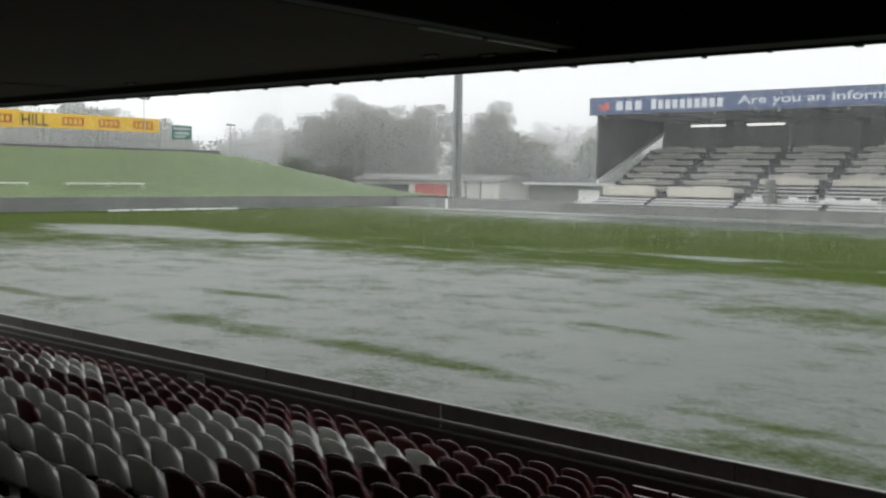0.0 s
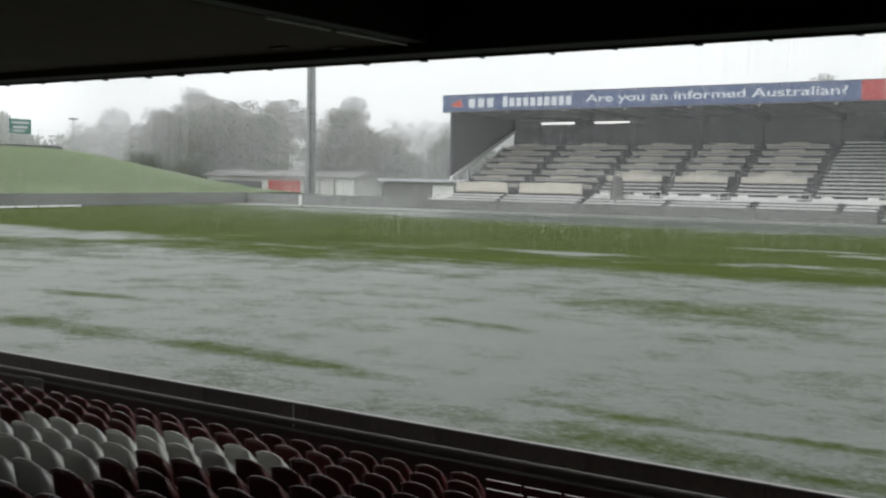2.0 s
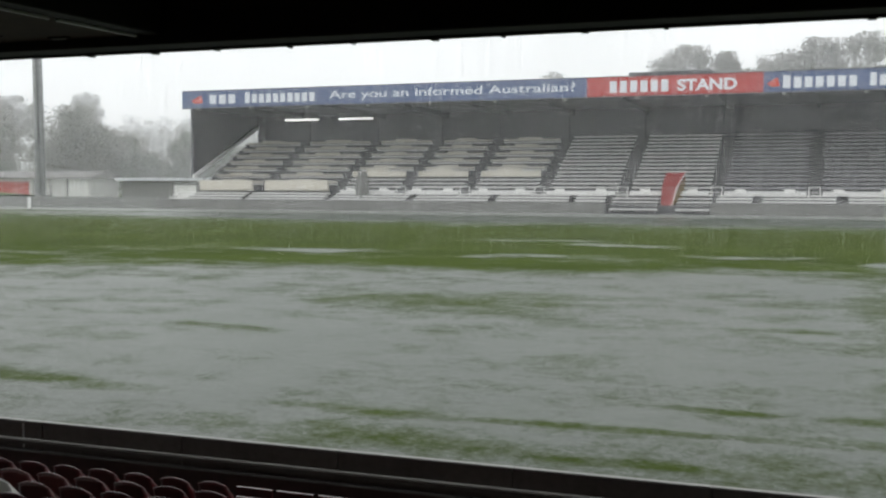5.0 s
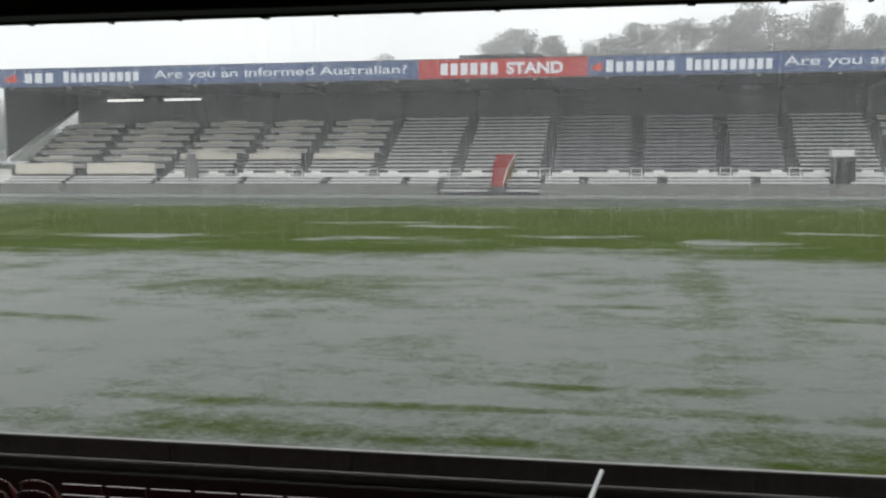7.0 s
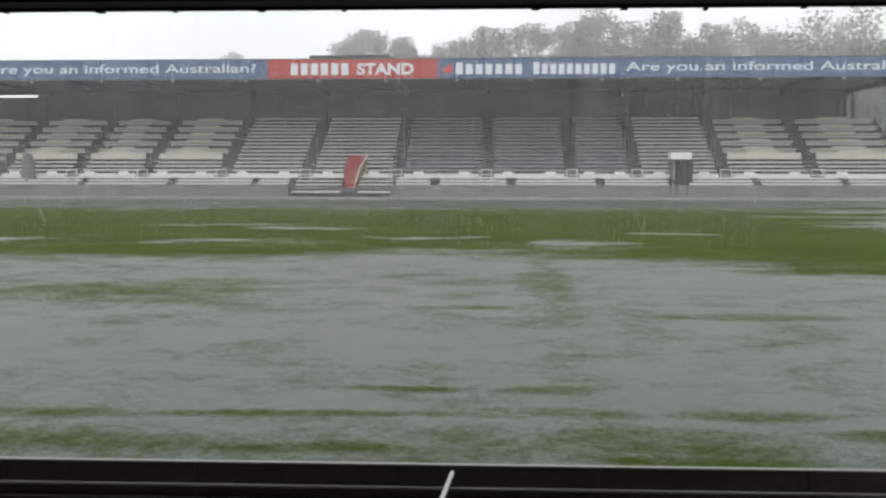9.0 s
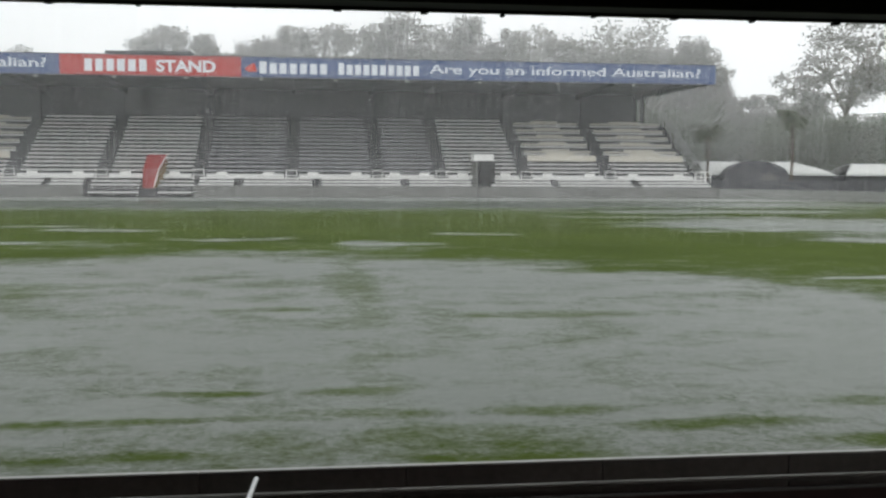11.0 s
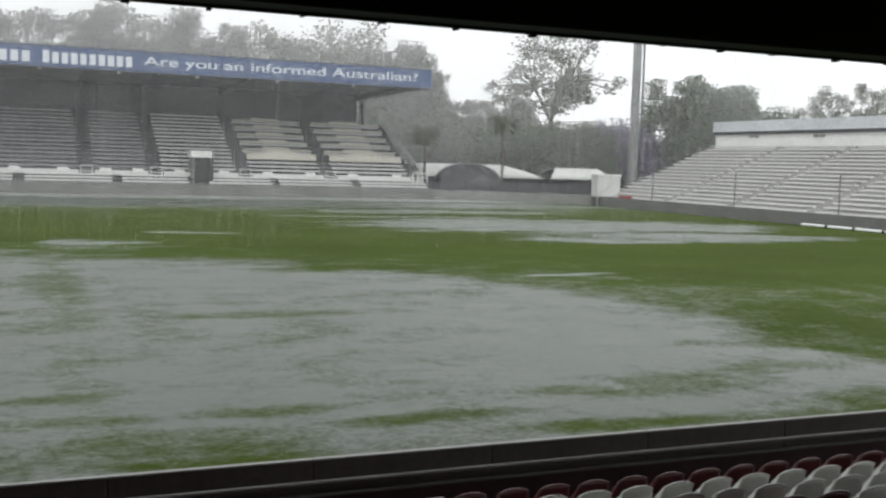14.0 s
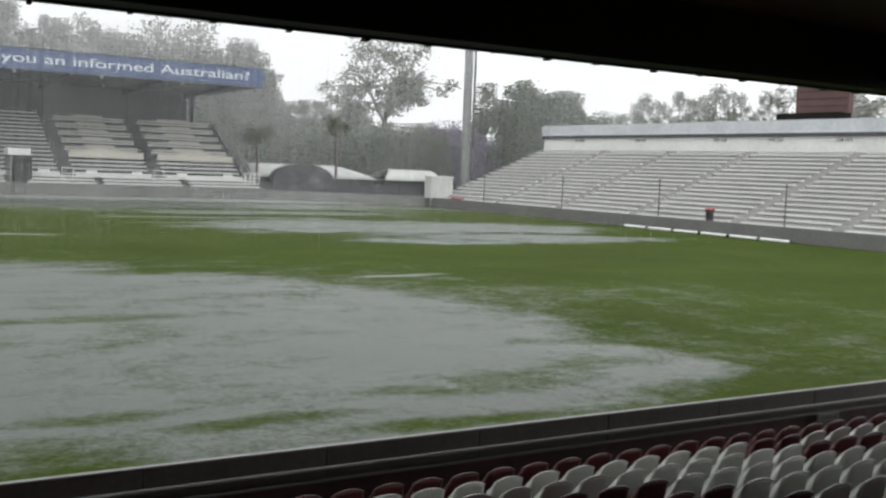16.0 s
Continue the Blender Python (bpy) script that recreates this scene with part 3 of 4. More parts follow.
# end stair rail on the open end
on_stand("end_rail", tubes(((XR + 0.1, 101.4, 2.9), (XR + 0.1, 115.0, 9.6), 0.06), ((XR + 0.1, 101.4, 2.4), (XR + 0.1, 115.0, 9.1), 0.04), *[((XR + 0.1, y, floor_z(y) - 0.1), (XR + 0.1, y, 2.9 + (y - 101.4) * 0.493), 0.04) for y in (101.5, 104, 106.6, 109.2, 111.8, 114.9)]), PALESTEEL)
on_stand("end_gate", tubes(*[((XR - 0.6 + 0.5 * k, 101.2, 1.5), (XR - 0.6 + 0.5 * k, 101.2, 2.6), 0.05) for k in range(4)], ((XR - 0.6, 101.2, 2.6), (XR + 0.9, 101.2, 2.6), 0.05), ((XR - 0.6, 101.2, 2.1), (XR + 0.9, 101.2, 2.1), 0.04)), WHITE)
lampm = bpy.data.materials.new("lit_tube")
lampm.use_nodes = True
lampm.node_tree.nodes["Principled BSDF"].inputs["Emission Color"].default_value = (1, 1, 0.97, 1)
lampm.node_tree.nodes["Principled BSDF"].inputs["Emission Strength"].default_value = 1.6
for x in (-62.4, -55.3):
    lp = thing("tube_light", "lit white fluorescent batten under the grandstand roof", "light", (x, 112, 10.3), group="fluorescent battens")
    part("housing", boxes((0, 4.5, -0.12, 0.12, 0.1, 0.75), bevel=0.01), STANDROOF, lp)
    part("tube", boxes((0.05, 4.45, -0.1, 0.1, -0.06, 0.1), bevel=0.02), lampm, lp)
for x in (-67, -60.3, -53.3, -46.25, -39.3, -32.3, -25.15, -18.2, -11.7, -4.85, 2.07, 8.8, 15.8, 23.4, 31.0):
    lp = thing("eave_lamp", "small pale lamp under the grandstand eave", "lamp", (x, 100.6, 11.1), group="eave lamps")
    part("bowl", tubes(((0, 0, -0.16), (0, 0, 0.0), 0.16, 0.1), n=10), WHITE, lp)
    part("stem", tubes(((0, 0, 0.0), (0, 0, 0.16), 0.03), n=6), PALESTEEL, lp)

AISLE = [XL, -60.1, -50.8, -43.0, -35.9, -28.0, -19.7, -10.8, -2.1, 6.1, 12.3, 20.7, 29.2, XR]
STYLE = "ccdddpppppppdd"
rnd = random.Random(5)
for b in range(13):
    x0, x1 = AISLE[b] + 0.7, AISLE[b + 1] - 0.7
    style = STYLE[b] if b < 11 else "d"
    blk = thing("bench_block", "block of %s bench seating on grandstand steps" % ("weathered white plank" if style == "p" else "cream-backed"), "benches", (x0, 102, 1.75), group="grandstand bench blocks")
    w = x1 - x0
    plank_me = finish(boxes((0, w, -0.16, 0.16, -0.09, 0.05), bevel=0.012), "plank", WORNPLANK if b in (7, 8, 9) else WHITEPLANK)
    leg_me = finish(boxes(*[(w * q - 0.04, w * q + 0.04, -0.1, 0.1, -0.36, 0.0) for q in (0.03, 0.27, 0.5, 0.73, 0.97)]), "legs", STEP)
    back_me = finish(boxes((0, w, 0.0, 0.05, 0.02, 0.22), (w * 0.27, w * 0.68, 0.006, 0.056, 0.22, 0.42), bevel=0.012), "backrest", CREAM)
    low_me = finish(boxes((0, w, 0.0, 0.06, 0.0, 0.62), (w * 0.27, w * 0.68, 0.006, 0.056, 0.62, 0.86), bevel=0.012), "backrest", CREAM)
    start = {"p": NROW, "d": 4, "c": 0}[style]
    for k in range(NROW):
        y, z = 0.35 + 0.74 * k, 0.385 * k + 0.36
        if k < start:
            if k == 0:
                part("front_board", boxes((0, w, -0.32, -0.27, 0.0, 0.42), bevel=0.01), WHITEPLANK, blk)
            ob = part("plank", plank_me, None, blk)
            ob.location = (0, y, z + rnd.uniform(-0.006, 0.006))
            if k == 0:
                part("legs", leg_me, None, blk).location = (0, y, z)
        elif (k - start) % 2 == 0:
            ob = part("backrest", low_me if k == start else back_me, None, blk)
            ob.location = (0, y - 0.5 if k == start else y, z - (0.10 if k == start else 0.02))
            if k > start:
                part("plank", plank_me, None, blk).location = (0, y + 0.35, z - 0.12)
    if style == "c":
        part("front_panel", boxes((0.1, w - 0.1, -0.3, -0.22, 0.35, 1.45), bevel=0.015), CREAM, blk, "cream front panel")
    else:
        for q in (0.2, 0.8):
            part("front_plate", boxes((w * q - 0.5, w * q + 0.5, -0.36, -0.33, 0.28, 0.62)), WHITE, blk)
    # gate rails at the foot of the aisle
    if style != "c":
        rl = thing("aisle_gate", "white pipe gate at the foot of a grandstand aisle", "gate", (AISLE[b + 1], 101.75, 1.45), group="aisle gates")
        part("frame", tubes(((-0.5, 0, 0), (-0.5, 0, 1.1), 0.045), ((0.5, 0, 0), (0.5, 0, 1.1), 0.045), ((-0.5, 0, 1.1), (0.5, 0, 1.1), 0.045), ((-0.5, 0, 0.6), (0.5, 0, 0.6), 0.04), n=6), WHITE, rl)

# low benches in front of the tier
FRONT = [(-70.2, -61.0), (-60.4, -51.0), (-50.2, -41.5), (-40.7, -32.8), (-31.9, -24.6), (-23.9, -21.0), (-10.6, -7.4), (-6.5, -0.2), (0.8, 8.2), (9.1, 15.0), (16.9, 22.8), (23.6, 30.9), (31.7, 38.7)]
for x0, x1 in FRONT:
    fb = thing("front_bench", "low white plank benches behind the perimeter wall", "bench", (x0, 99.4, 0.85), group="front benches")
    w = x1 - x0
    pl = finish(boxes((0, w, -0.20, 0.20, -0.10, 0.06), bevel=0.014), "plank", WHITEPLANK)
    for k in range(3):
        part("plank", pl, None, fb).location = (0, 0.25 + 0.72 * k, 0.40 + 0.27 * k)
    sup = finish(boxes((-0.05, 0.05, -0.1, 0.1, -0.42, 0.0)), "support", STEP)
    for q in (0.04, 0.5, 0.96):
        for k in range(3):
            part("support", sup, None, fb).location = (w * q, 0.2 + 0.72 * k, 0.40 + 0.27 * k)
for x0, x1 in ((-20.4, -15.9), (-14.2, -11.1)):
    fb = thing("team_bench", "white benches in the wall gap beside the tunnel", "bench", (x0, 98.6, 0.0), group="tunnel benches")
    for k in range(5):
        part("plank", boxes((0, x1 - x0, -0.16, 0.16, 0.32, 0.44), bevel=0.01), WHITEPLANK, fb).location = (0, 0.2 + 0.66 * k, 0.1 + 0.33 * k)
    for q in (0.02, 0.48, 0.94):
        part("frame", prism([(0.1, 0), (0.1, 0.40), (2.6, 1.6), (2.6, 0)], (x1 - x0) * q, (x1 - x0) * q + 0.1), STEP, fb)

tun = thing("tunnel_entry", "red sloping players tunnel hood with brown side panel", "tunnel", (-14.6, 99.4, 0.0))


def hull(corners):
    """A closed eight-cornered block: four lower corners, then the four above them."""
    bmh = bmesh.new()
    vs = [bmh.verts.new(c) for c in corners]
    for q in ((3, 2, 1, 0), (4, 5, 6, 7), (0, 1, 5, 4), (1, 2, 6, 5), (2, 3, 7, 6), (3, 0, 4, 7)):
        bmh.faces.new([vs[i] for i in q])
    bmesh.ops.recalc_face_normals(bmh, faces=bmh.faces)
    return bmh


part("hood", hull([(-1.0, 0.0, 0.4), (-0.1, 0.0, 0.4), (0.3, 2.6, 0.4), (-1.0, 2.6, 0.4), (-1.0, 0.35, 2.6), (0.35, 0.6, 2.6), (0.82, 3.1, 3.95), (-1.0, 3.1, 3.95)]), TUNNELRED, tun)
part("side_panel", hull([(0.0, 0.02, 0.9), (0.06, 0.02, 0.9), (0.5, 2.5, 0.9), (0.4, 2.5, 0.9), (0.42, 0.64, 2.4), (0.47, 0.64, 2.4), (0.90, 3.0, 3.5), (0.84, 3.0, 3.5)]), TUNNELSIDE, tun, "brown boarded tunnel side")
part("edge_trim", tubes(((-0.08, 0.0, 0.5), (0.4, 0.58, 2.62), 0.05), ((0.4, 0.58, 2.62), (0.88, 3.1, 3.97), 0.05), n=6), WHITE, tun, "white edge trim")
port = thing("vomitory", "white framed passage in the bench tier, dark fill for its shade", "passage", (16.3, 99.3, 0.0))
# solid near-black block painted in for the shade inside the passage
part("opening", boxes((-0.75, 0.95, 0.5, 3.5, 0.5, 3.55)), DARK_FILL, port)
part("jamb", boxes((-0.9, -0.75, 0.4, 3.5, 0.5, 3.55), bevel=0.01), CONCRETE, port)
part("jamb", boxes((0.95, 1.1, 2.4, 3.5, 0.5, 3.55), bevel=0.01), CONCRETE, port)
part("lintel", boxes((-0.95, 1.0, 1.5, 3.5, 3.55, 4.2), bevel=0.02), WHITE, port)
shield = thing("grey_shield", "rounded grey covered equipment standing on the front benches", "cover", (-46.9, 100.6, 1.2))
part("cover", shell(lambda u, v: ((2 * u - 1) * 0.75 * (1 - 0.35 * v ** 3), -0.45 * math.cos((2 * u - 1) * 1.5), v * 2.9), 10, 8, 0.05), CONCRETE, shield, smooth=True)

# roof-top box
bx = thing("rooftop_box", "dark flat box with railing on the grandstand roof", "roof box", (-15.9, 108, 12.0))
part("body", boxes((-3.4, 3.4, -1.5, 2, 0.0, 1.7), bevel=0.03), STANDWALL, bx)
part("lid", boxes((-4.1, 4.1, -2.0, 2.5, 1.7, 1.95), bevel=0.03), STANDROOF, bx)
part("railing", tubes(*[((-2.2 + 0.73 * k, -1.4, 1.95), (-2.2 + 0.73 * k, -1.4, 3.05), 0.04) for k in range(7)], ((-2.4, -1.4, 3.05), (2.4, -1.4, 3.05), 0.045), ((-2.4, -1.4, 2.5), (2.4, -1.4, 2.5), 0.04), n=6), PALESTEEL, bx)


# fascia signs
def fascia(x0, x1, m, label):
    s = thing("fascia_sign", label, "sign", (x0, 99.95, 11.18), group="grandstand fascia signs")
    part("board", boxes((0, x1 - x0, 0, 0.14, 0, 1.8), bevel=0.01), m, s)
    part("top_trim", boxes((0, x1 - x0, -0.03, 0.2, 1.8, 1.88)), STANDWALL, s)
    part("gutter", boxes((0, x1 - x0, -0.06, 0.2, -0.1, 0.0)), STANDWALL, s)
    return s


s1 = fascia(-68.6, -22.85, HAZED_NAVY, "long navy fascia sign with white words and orange mark")
word_bars(-65.2, -61.6, 11.55, 12.55, 99.92, 3, s1, LETTER)
word_bars(-60.7, -52.0, 11.55, 12.5, 99.92, 10, s1, LETTER, tall_first=True)
lettering("Are you an informed Australian?", -50.4, -24.0, 11.5, 12.6, 99.93, s1, LETTER)
part("mark", prism_y([(1.15, 0.75), (2.5, 1.35), (2.7, 0.5), (1.7, 0.45)], -0.03, 0.0), ORANGE, s1)
s2 = fascia(-22.85, -6.64, SIGNRED, "red fascia sign naming the stand in white")
word_bars(-20.8, -15.0, 11.5, 12.6, 99.92, 6, s2, LETTER)
lettering("STAND", -14.3, -8.95, 11.5, 12.6, 99.93, s2, LETTER)
s3 = fascia(-6.64, 39.05, HAZED_NAVY, "long navy fascia sign with white words and orange mark")
word_bars(-5.1, 1.4, 11.5, 12.45, 99.92, 7, s3, LETTER, tall_first=True)
word_bars(2.2, 10.0, 11.5, 12.45, 99.92, 10, s3, LETTER, tall_first=True)
lettering("Are you an informed Australian?", 10.9, 37.5, 11.5, 12.6, 99.93, s3, LETTER)
part("mark", prism_y([(0.3, 0.75), (1.2, 1.3), (1.45, 0.5), (0.7, 0.45)], -0.03, 0.0), ORANGE, s3)

# ---------------------------------------------------------------- open terrace at the end of the field
TX, TY0, TY1, TN = 52.7, 24.0, 89.7, 17
pts = [(TX - 0.05, 0), (TX - 0.05, 0.75)]
for k in range(TN):
    pts += [(TX + 0.3 + 0.78 * k, 0.75 + 0.325 * k), (TX + 0.3 + 0.78 * (k + 1), 0.75 + 0.325 * k)]
TEX, TEZ = pts[-1]
pts += [(TEX, 0)]
tagged(part("terrace", prism_y(pts, TY0, TY1), TERRACE), "concrete terrace steps of an open stand", "terrace", kind="structure")
TA = [TY0, 33.5, 42.0, 50.3, 60.6, 69.9, 78.9, TY1]
for b in range(7):
    y0, y1 = TA[b] + 0.55, TA[b + 1] - (0.55 if b < 6 else 0.1)
    blk = thing("terrace_benches", "rows of weathered white plank benches on the open terrace", "benches", (TX, y0, 0.75), group="terrace bench blocks")
    w = y1 - y0
    pl = finish(boxes((-0.17, 0.17, 0, w, -0.05, 0.06), bevel=0.012), "plank", WHITEPLANK)
    for k in range(TN):
        part("plank", pl, None, blk).location = (0.72 + 0.78 * k, 0, 0.325 * k + 0.20)
    # aisle steps
    st = thing("aisle_steps", "grey concrete aisle steps on the terrace", "steps", (TX, TA[b], 0.75), group="terrace aisles")
    for k in range(1, TN):
        if b == 0 and k == 1:
            TREAD_MESH = finish(boxes((0.31, 0.70, -0.45, 0.45, -0.165, 0.16)), "step", TERRACE)
        tread = part("step", TREAD_MESH, TERRACE, st)
        tread.location = (0.78 * k, 0, 0.325 * k)
for y in (80.7, 69.0, 57.5, 45.9):
    pl = thing("terrace_pole", "thin grey steel pole at the terrace front", "pole", (TX + 0.4, y, 0.75), group="terrace poles")
    part("shaft", tubes(((0, 0, 0), (0, 0, 2.9), 0.04), n=8), STANDROOF, pl)
    part("base", boxes((-0.1, 0.1, -0.1, 0.1, 0, 0.04)), PALESTEEL, pl)
bld = thing("terrace_building", "long white building with grey tin roof behind the terrace", "building", (TEX, 56, 0))
part("wall", boxes((0.05, 0.3, 56 - 88, 89.7 - 56, 0, 7.5)), WHITE, bld)
part("end_wall", boxes((0.3, 7.0, 33.45, 33.7, 0, 7.5)), WHITE, bld)
part("gutter", boxes((-0.25, 0.05, -32, 33.8, 7.35, 7.62), bevel=0.03), STANDWALL, bld)
part("roof", prism_y([(-0.2, 7.62), (7.2, 8.95), (7.2, 9.05), (-0.2, 7.74)], -32, 33.9), TIN, bld)
part("upstand", boxes((-0.12, -0.02, -32, 33.9, 7.74, 8.65)), TIN, bld, "grey metal parapet sheet")
for y in (27, 18, 8, 2, -4.5, -10):
    for q in (0, 0.8):
        part("bracket", boxes((-0.12, 0.05, y + q, y + q + 0.5, 7.0, 7.2)), PALESTEEL, bld)
sb = thing("scoreboard", "dark red scoreboard on a black base above the roof", "scoreboard", (TEX + 4, 57.6, 8.65))
part("base", boxes((-0.6, 0.8, -2.2, 4.2, 0, 0.8), bevel=0.02), BLACKSTEEL, sb)
part("panel", boxes((-0.3, 0.3, -2.7, 2.5, 0.75, 3.9), bevel=0.02), BRICKWALL, sb)
for k in range(4):
    part("louvre", boxes((-0.34, -0.3, -2.6, 2.4, 1.3 + 0.6 * k, 1.34 + 0.6 * k)), DARK_FILL, sb)
kio = thing("white_booth", "small white board enclosure at the terrace end", "enclosure", (51.9, 88.3, 0.0))
part("front", boxes((0, 2.5, 0, 0.12, 0.9, 2.95), bevel=0.01), HOUSEWALL, kio)
part("cap", boxes((-0.1, 2.6, -0.1, 1.3, 2.95, 3.05), bevel=0.01), WHITE, kio)
part("side", boxes((0, 0.12, 0.12, 1.2, 0.9, 2.95)), HOUSEWALL, kio)
part("brace", tubes(((0.2, -0.04, 1.2), (2.4, -0.04, 2.6), 0.04), n=6), PALESTEEL, kio)
part("post", boxes((0.0, 0.15, 0.0, 0.15, 0.0, 0.9), (2.35, 2.5, 0.0, 0.15, 0.0, 0.9)), PALESTEEL, kio)
bn = thing("rubbish_bin", "dark wheeled bin with red lid on the terrace", "bin", (TX + 0.4, 52.4, 0.78))
part("body", shell(lambda u, v: (0.3 * math.cos(6.2832 * u) * (0.8 + 0.2 * v), 0.3 * math.sin(6.2832 * u) * (0.8 + 0.2 * v), 0.05 + v * 0.72), 12, 2, 0.02), BLACKPL, bn)
part("lid", boxes((-0.29, 0.29, -0.29, 0.29, 0.77, 0.98), bevel=0.09), BINRED, bn, "red lid")
part("wheel", tubes(((-0.3, -0.22, 0.08), (-0.3, -0.16, 0.08), 0.08), n=10), BLACKPL, bn)
bag = thing("red_bag", "red crate lying at the terrace foot", "crate", (TX + 0.4, 85.2, 0.75))
part("body", boxes((-0.3, 0.3, -0.8, 0.8, 0, 0.35), bevel=0.05), BINRED, bag)


def pipe_run(a, c, n, group):
    a, c = Vector(a), Vector(c)
    for k in range(n):
        p, q = a.lerp(c, k / n), a.lerp(c, (k + 0.93) / n)
        h = thing("ground_pipe", "white padded pipe lying along the field edge", "pipe", p, group=group)
        part("tube", tubes(((0, 0, 0.1), q - p + Vector((0, 0, 0.1)), 0.1), n=10), PIPE, h)
        part("cuff", tubes((((q - p) * 0.97) + Vector((0, 0, 0.1)), q - p + Vector((0, 0, 0.1)), 0.125), n=10), BLACKPL, h)


pipe_run((51.9, 59.7, 0), (51.7, 43.9, 0), 6, "field edge pipes")
pipe_run((-93.6, 54.0, 0), (-95.2, 71.0, 0), 6, "far field edge pipes")

# ---------------------------------------------------------------- things round the grass bank
for y0, y1 in ((44.0, 50.8), (54.8, 64.2)):
    r = thing("bank_rail", "white timber rail on posts along the grass bank", "rail", (-103.4, y0, 1.9), group="bank rails")
    part("rail", boxes((-0.06, 0.06, 0, y1 - y0, 0.72, 0.86), bevel=0.01), WHITE, r)
    for q in (0.03, 0.5, 0.97):
        part("post", boxes((-0.05, 0.05, (y1 - y0) * q - 0.05, (y1 - y0) * q + 0.05, 0, 0.74)), HOUSEWALL, r)
fence = thing("bank_fence", "grey wire fence on posts along the top of the bank", "fence", (-123.2, 60, 6.7))
part("plinth", boxes((-0.2, 0.2, -30, 28.5, -0.3, 0.45)), STANDWALL, fence)
for k in range(20):
    part("post", tubes(((0, -29 + 3.0 * k, 0), (0, -29 + 3.0 * k, 2.5), 0.05), n=6), PALESTEEL, fence)
for z in (0.8, 1.3, 1.8, 2.45):
    part("wire_rail", tubes(((0, -29, z), (0, 28, z), 0.025), n=6), PALESTEEL, fence)
ys = thing("hill_sign", "long yellow sign boards with red patches above the bank", "sign", (-124.2, 60, 6.6))
part("board", boxes((-0.06, 0.06, -20, 0.0, 2.55, 4.75), bevel=0.01), YELLOW, ys)
part("board", boxes((-0.06, 0.06, 0.05, 19.4, 2.75, 4.6), bevel=0.01), YELLOW, ys)
for y in (-18, -12, -6, 0, 6, 12, 19):
    part("post", tubes(((-0.1, y, -0.3), (-0.1, y, 4.5), 0.07), n=6), PALESTEEL, ys)
for y in (-2.4, 7.0, 12.0, 17.0):
    part("patch", boxes((0.05, 0.08, y - 1.5, y + 1.4, 3.15, 4.15)), SIGNRED, ys)
    for q in range(4):
        part("patch_bar", boxes((0.08, 0.1, y - 1.3 + 0.65 * q, y - 0.85 + 0.65 * q, 3.3, 4.0)), YELLOW, ys)
cu = bpy.data.curves.new("lettering", "FONT")
cu.body, cu.size, cu.extrude = "HILL", 2.0, 0.02
cu.materials.append(BLACKPL)
hl = new("lettering", cu)
hl.parent = ys
hl.matrix_local = pose(0.09, 0.1, 2.95, 90, 0, 90) @ Matrix.Diagonal((0.9, 1.0, 1, 1))
gs = thing("green_sign", "small green sign board with unreadable pale lines", "sign", (-124.2, 83.0, 6.4))
part("board", boxes((-0.05, 0.05, -1.6, 1.6, 2.2, 4.1), bevel=0.01), GREENSIGN, gs)
part("bars", boxes((0.05, 0.07, -1.3, 1.3, 3.5, 3.8), (0.05, 0.07, -1.1, 1.1, 2.9, 3.2), (0.05, 0.07, -1.3, 0.6, 2.45, 2.65)), TIN, gs)
for y in (-1.3, 1.3):
    part("post", tubes(((-0.08, y, -0.4), (-0.08, y, 4.0), 0.06), n=6), PALESTEEL, gs)
for x, y, z0, h in ((-124, 77.0, 6.4, 7.5), (-124, 91.0, 5.5, 5.6)):
    lp = thing("lamp_post", "slim grey lamp post above the bank", "lamp post", (x, y, z0), group="bank lamp posts")
    part("shaft", tubes(((0, 0, -0.5), (0, 0, h), 0.09, 0.06), n=8), PALESTEEL, lp)
    part("head", boxes((-0.1, 0.3, -0.7, 0.7, h - 0.25, h - 0.05), bevel=0.03), STANDROOF, lp)

hs = thing("house", "long low pale house with red panel and tin roof", "house", (-126.5, 136, 0))
part("wall", boxes((-18, 16.6, -1, 6, 0, 3.3)), HOUSEWALL, hs)
part("roof", prism([(-1.7, 3.5), (2.5, 4.5), (6.7, 3.5), (6.7, 3.3), (-1.7, 3.3)], -19.0, 17.2), HOUSEROOF, hs)
part("red_panel", boxes((-2.8, 4.6, -1.2, -1.0, 0.7, 2.8), bevel=0.02), SIGNRED, hs)
# flat dark slab, its colour standing for the shade within a carport
part("carport", boxes((-18.5, -4.5, -1.3, -1.02, 0.0, 2.6)), STANDWALL, hs, "dark slab painted as the shaded inside of a carport")
part("door", boxes((12.6, 16.2, -1.08, -0.99, 0.5, 3.0), bevel=0.01), WHITE, hs, "white roller door")
for x in (5.6, 8.9, 12.2):
    part("post", boxes((x, x + 0.14, -1.2, -1.02, 0.0, 3.2)), STEP, hs)
sh = thing("shed", "low grey shed with pale flat roof", "shed", (-90, 126, 0))
part("wall", boxes((-7, 6.5, 0, 6, 0, 3.0)), CONCRETE, sh)
part("roof", boxes((-7.6, 7.2, -0.8, 6.6, 3.0, 3.35), bevel=0.03), TIN, sh)
part("door", boxes((2.0, 5.6, -0.08, 0.0, 0.2, 2.4)), WHITE, sh)
hg = thing("hedge_bin", "dark green bins beside the low house", "bins", (-145, 133, 0))
part("body", boxes((-3, 0.5, -1, 0.5, 0, 1.9), bevel=0.15), STANDWALL, hg)

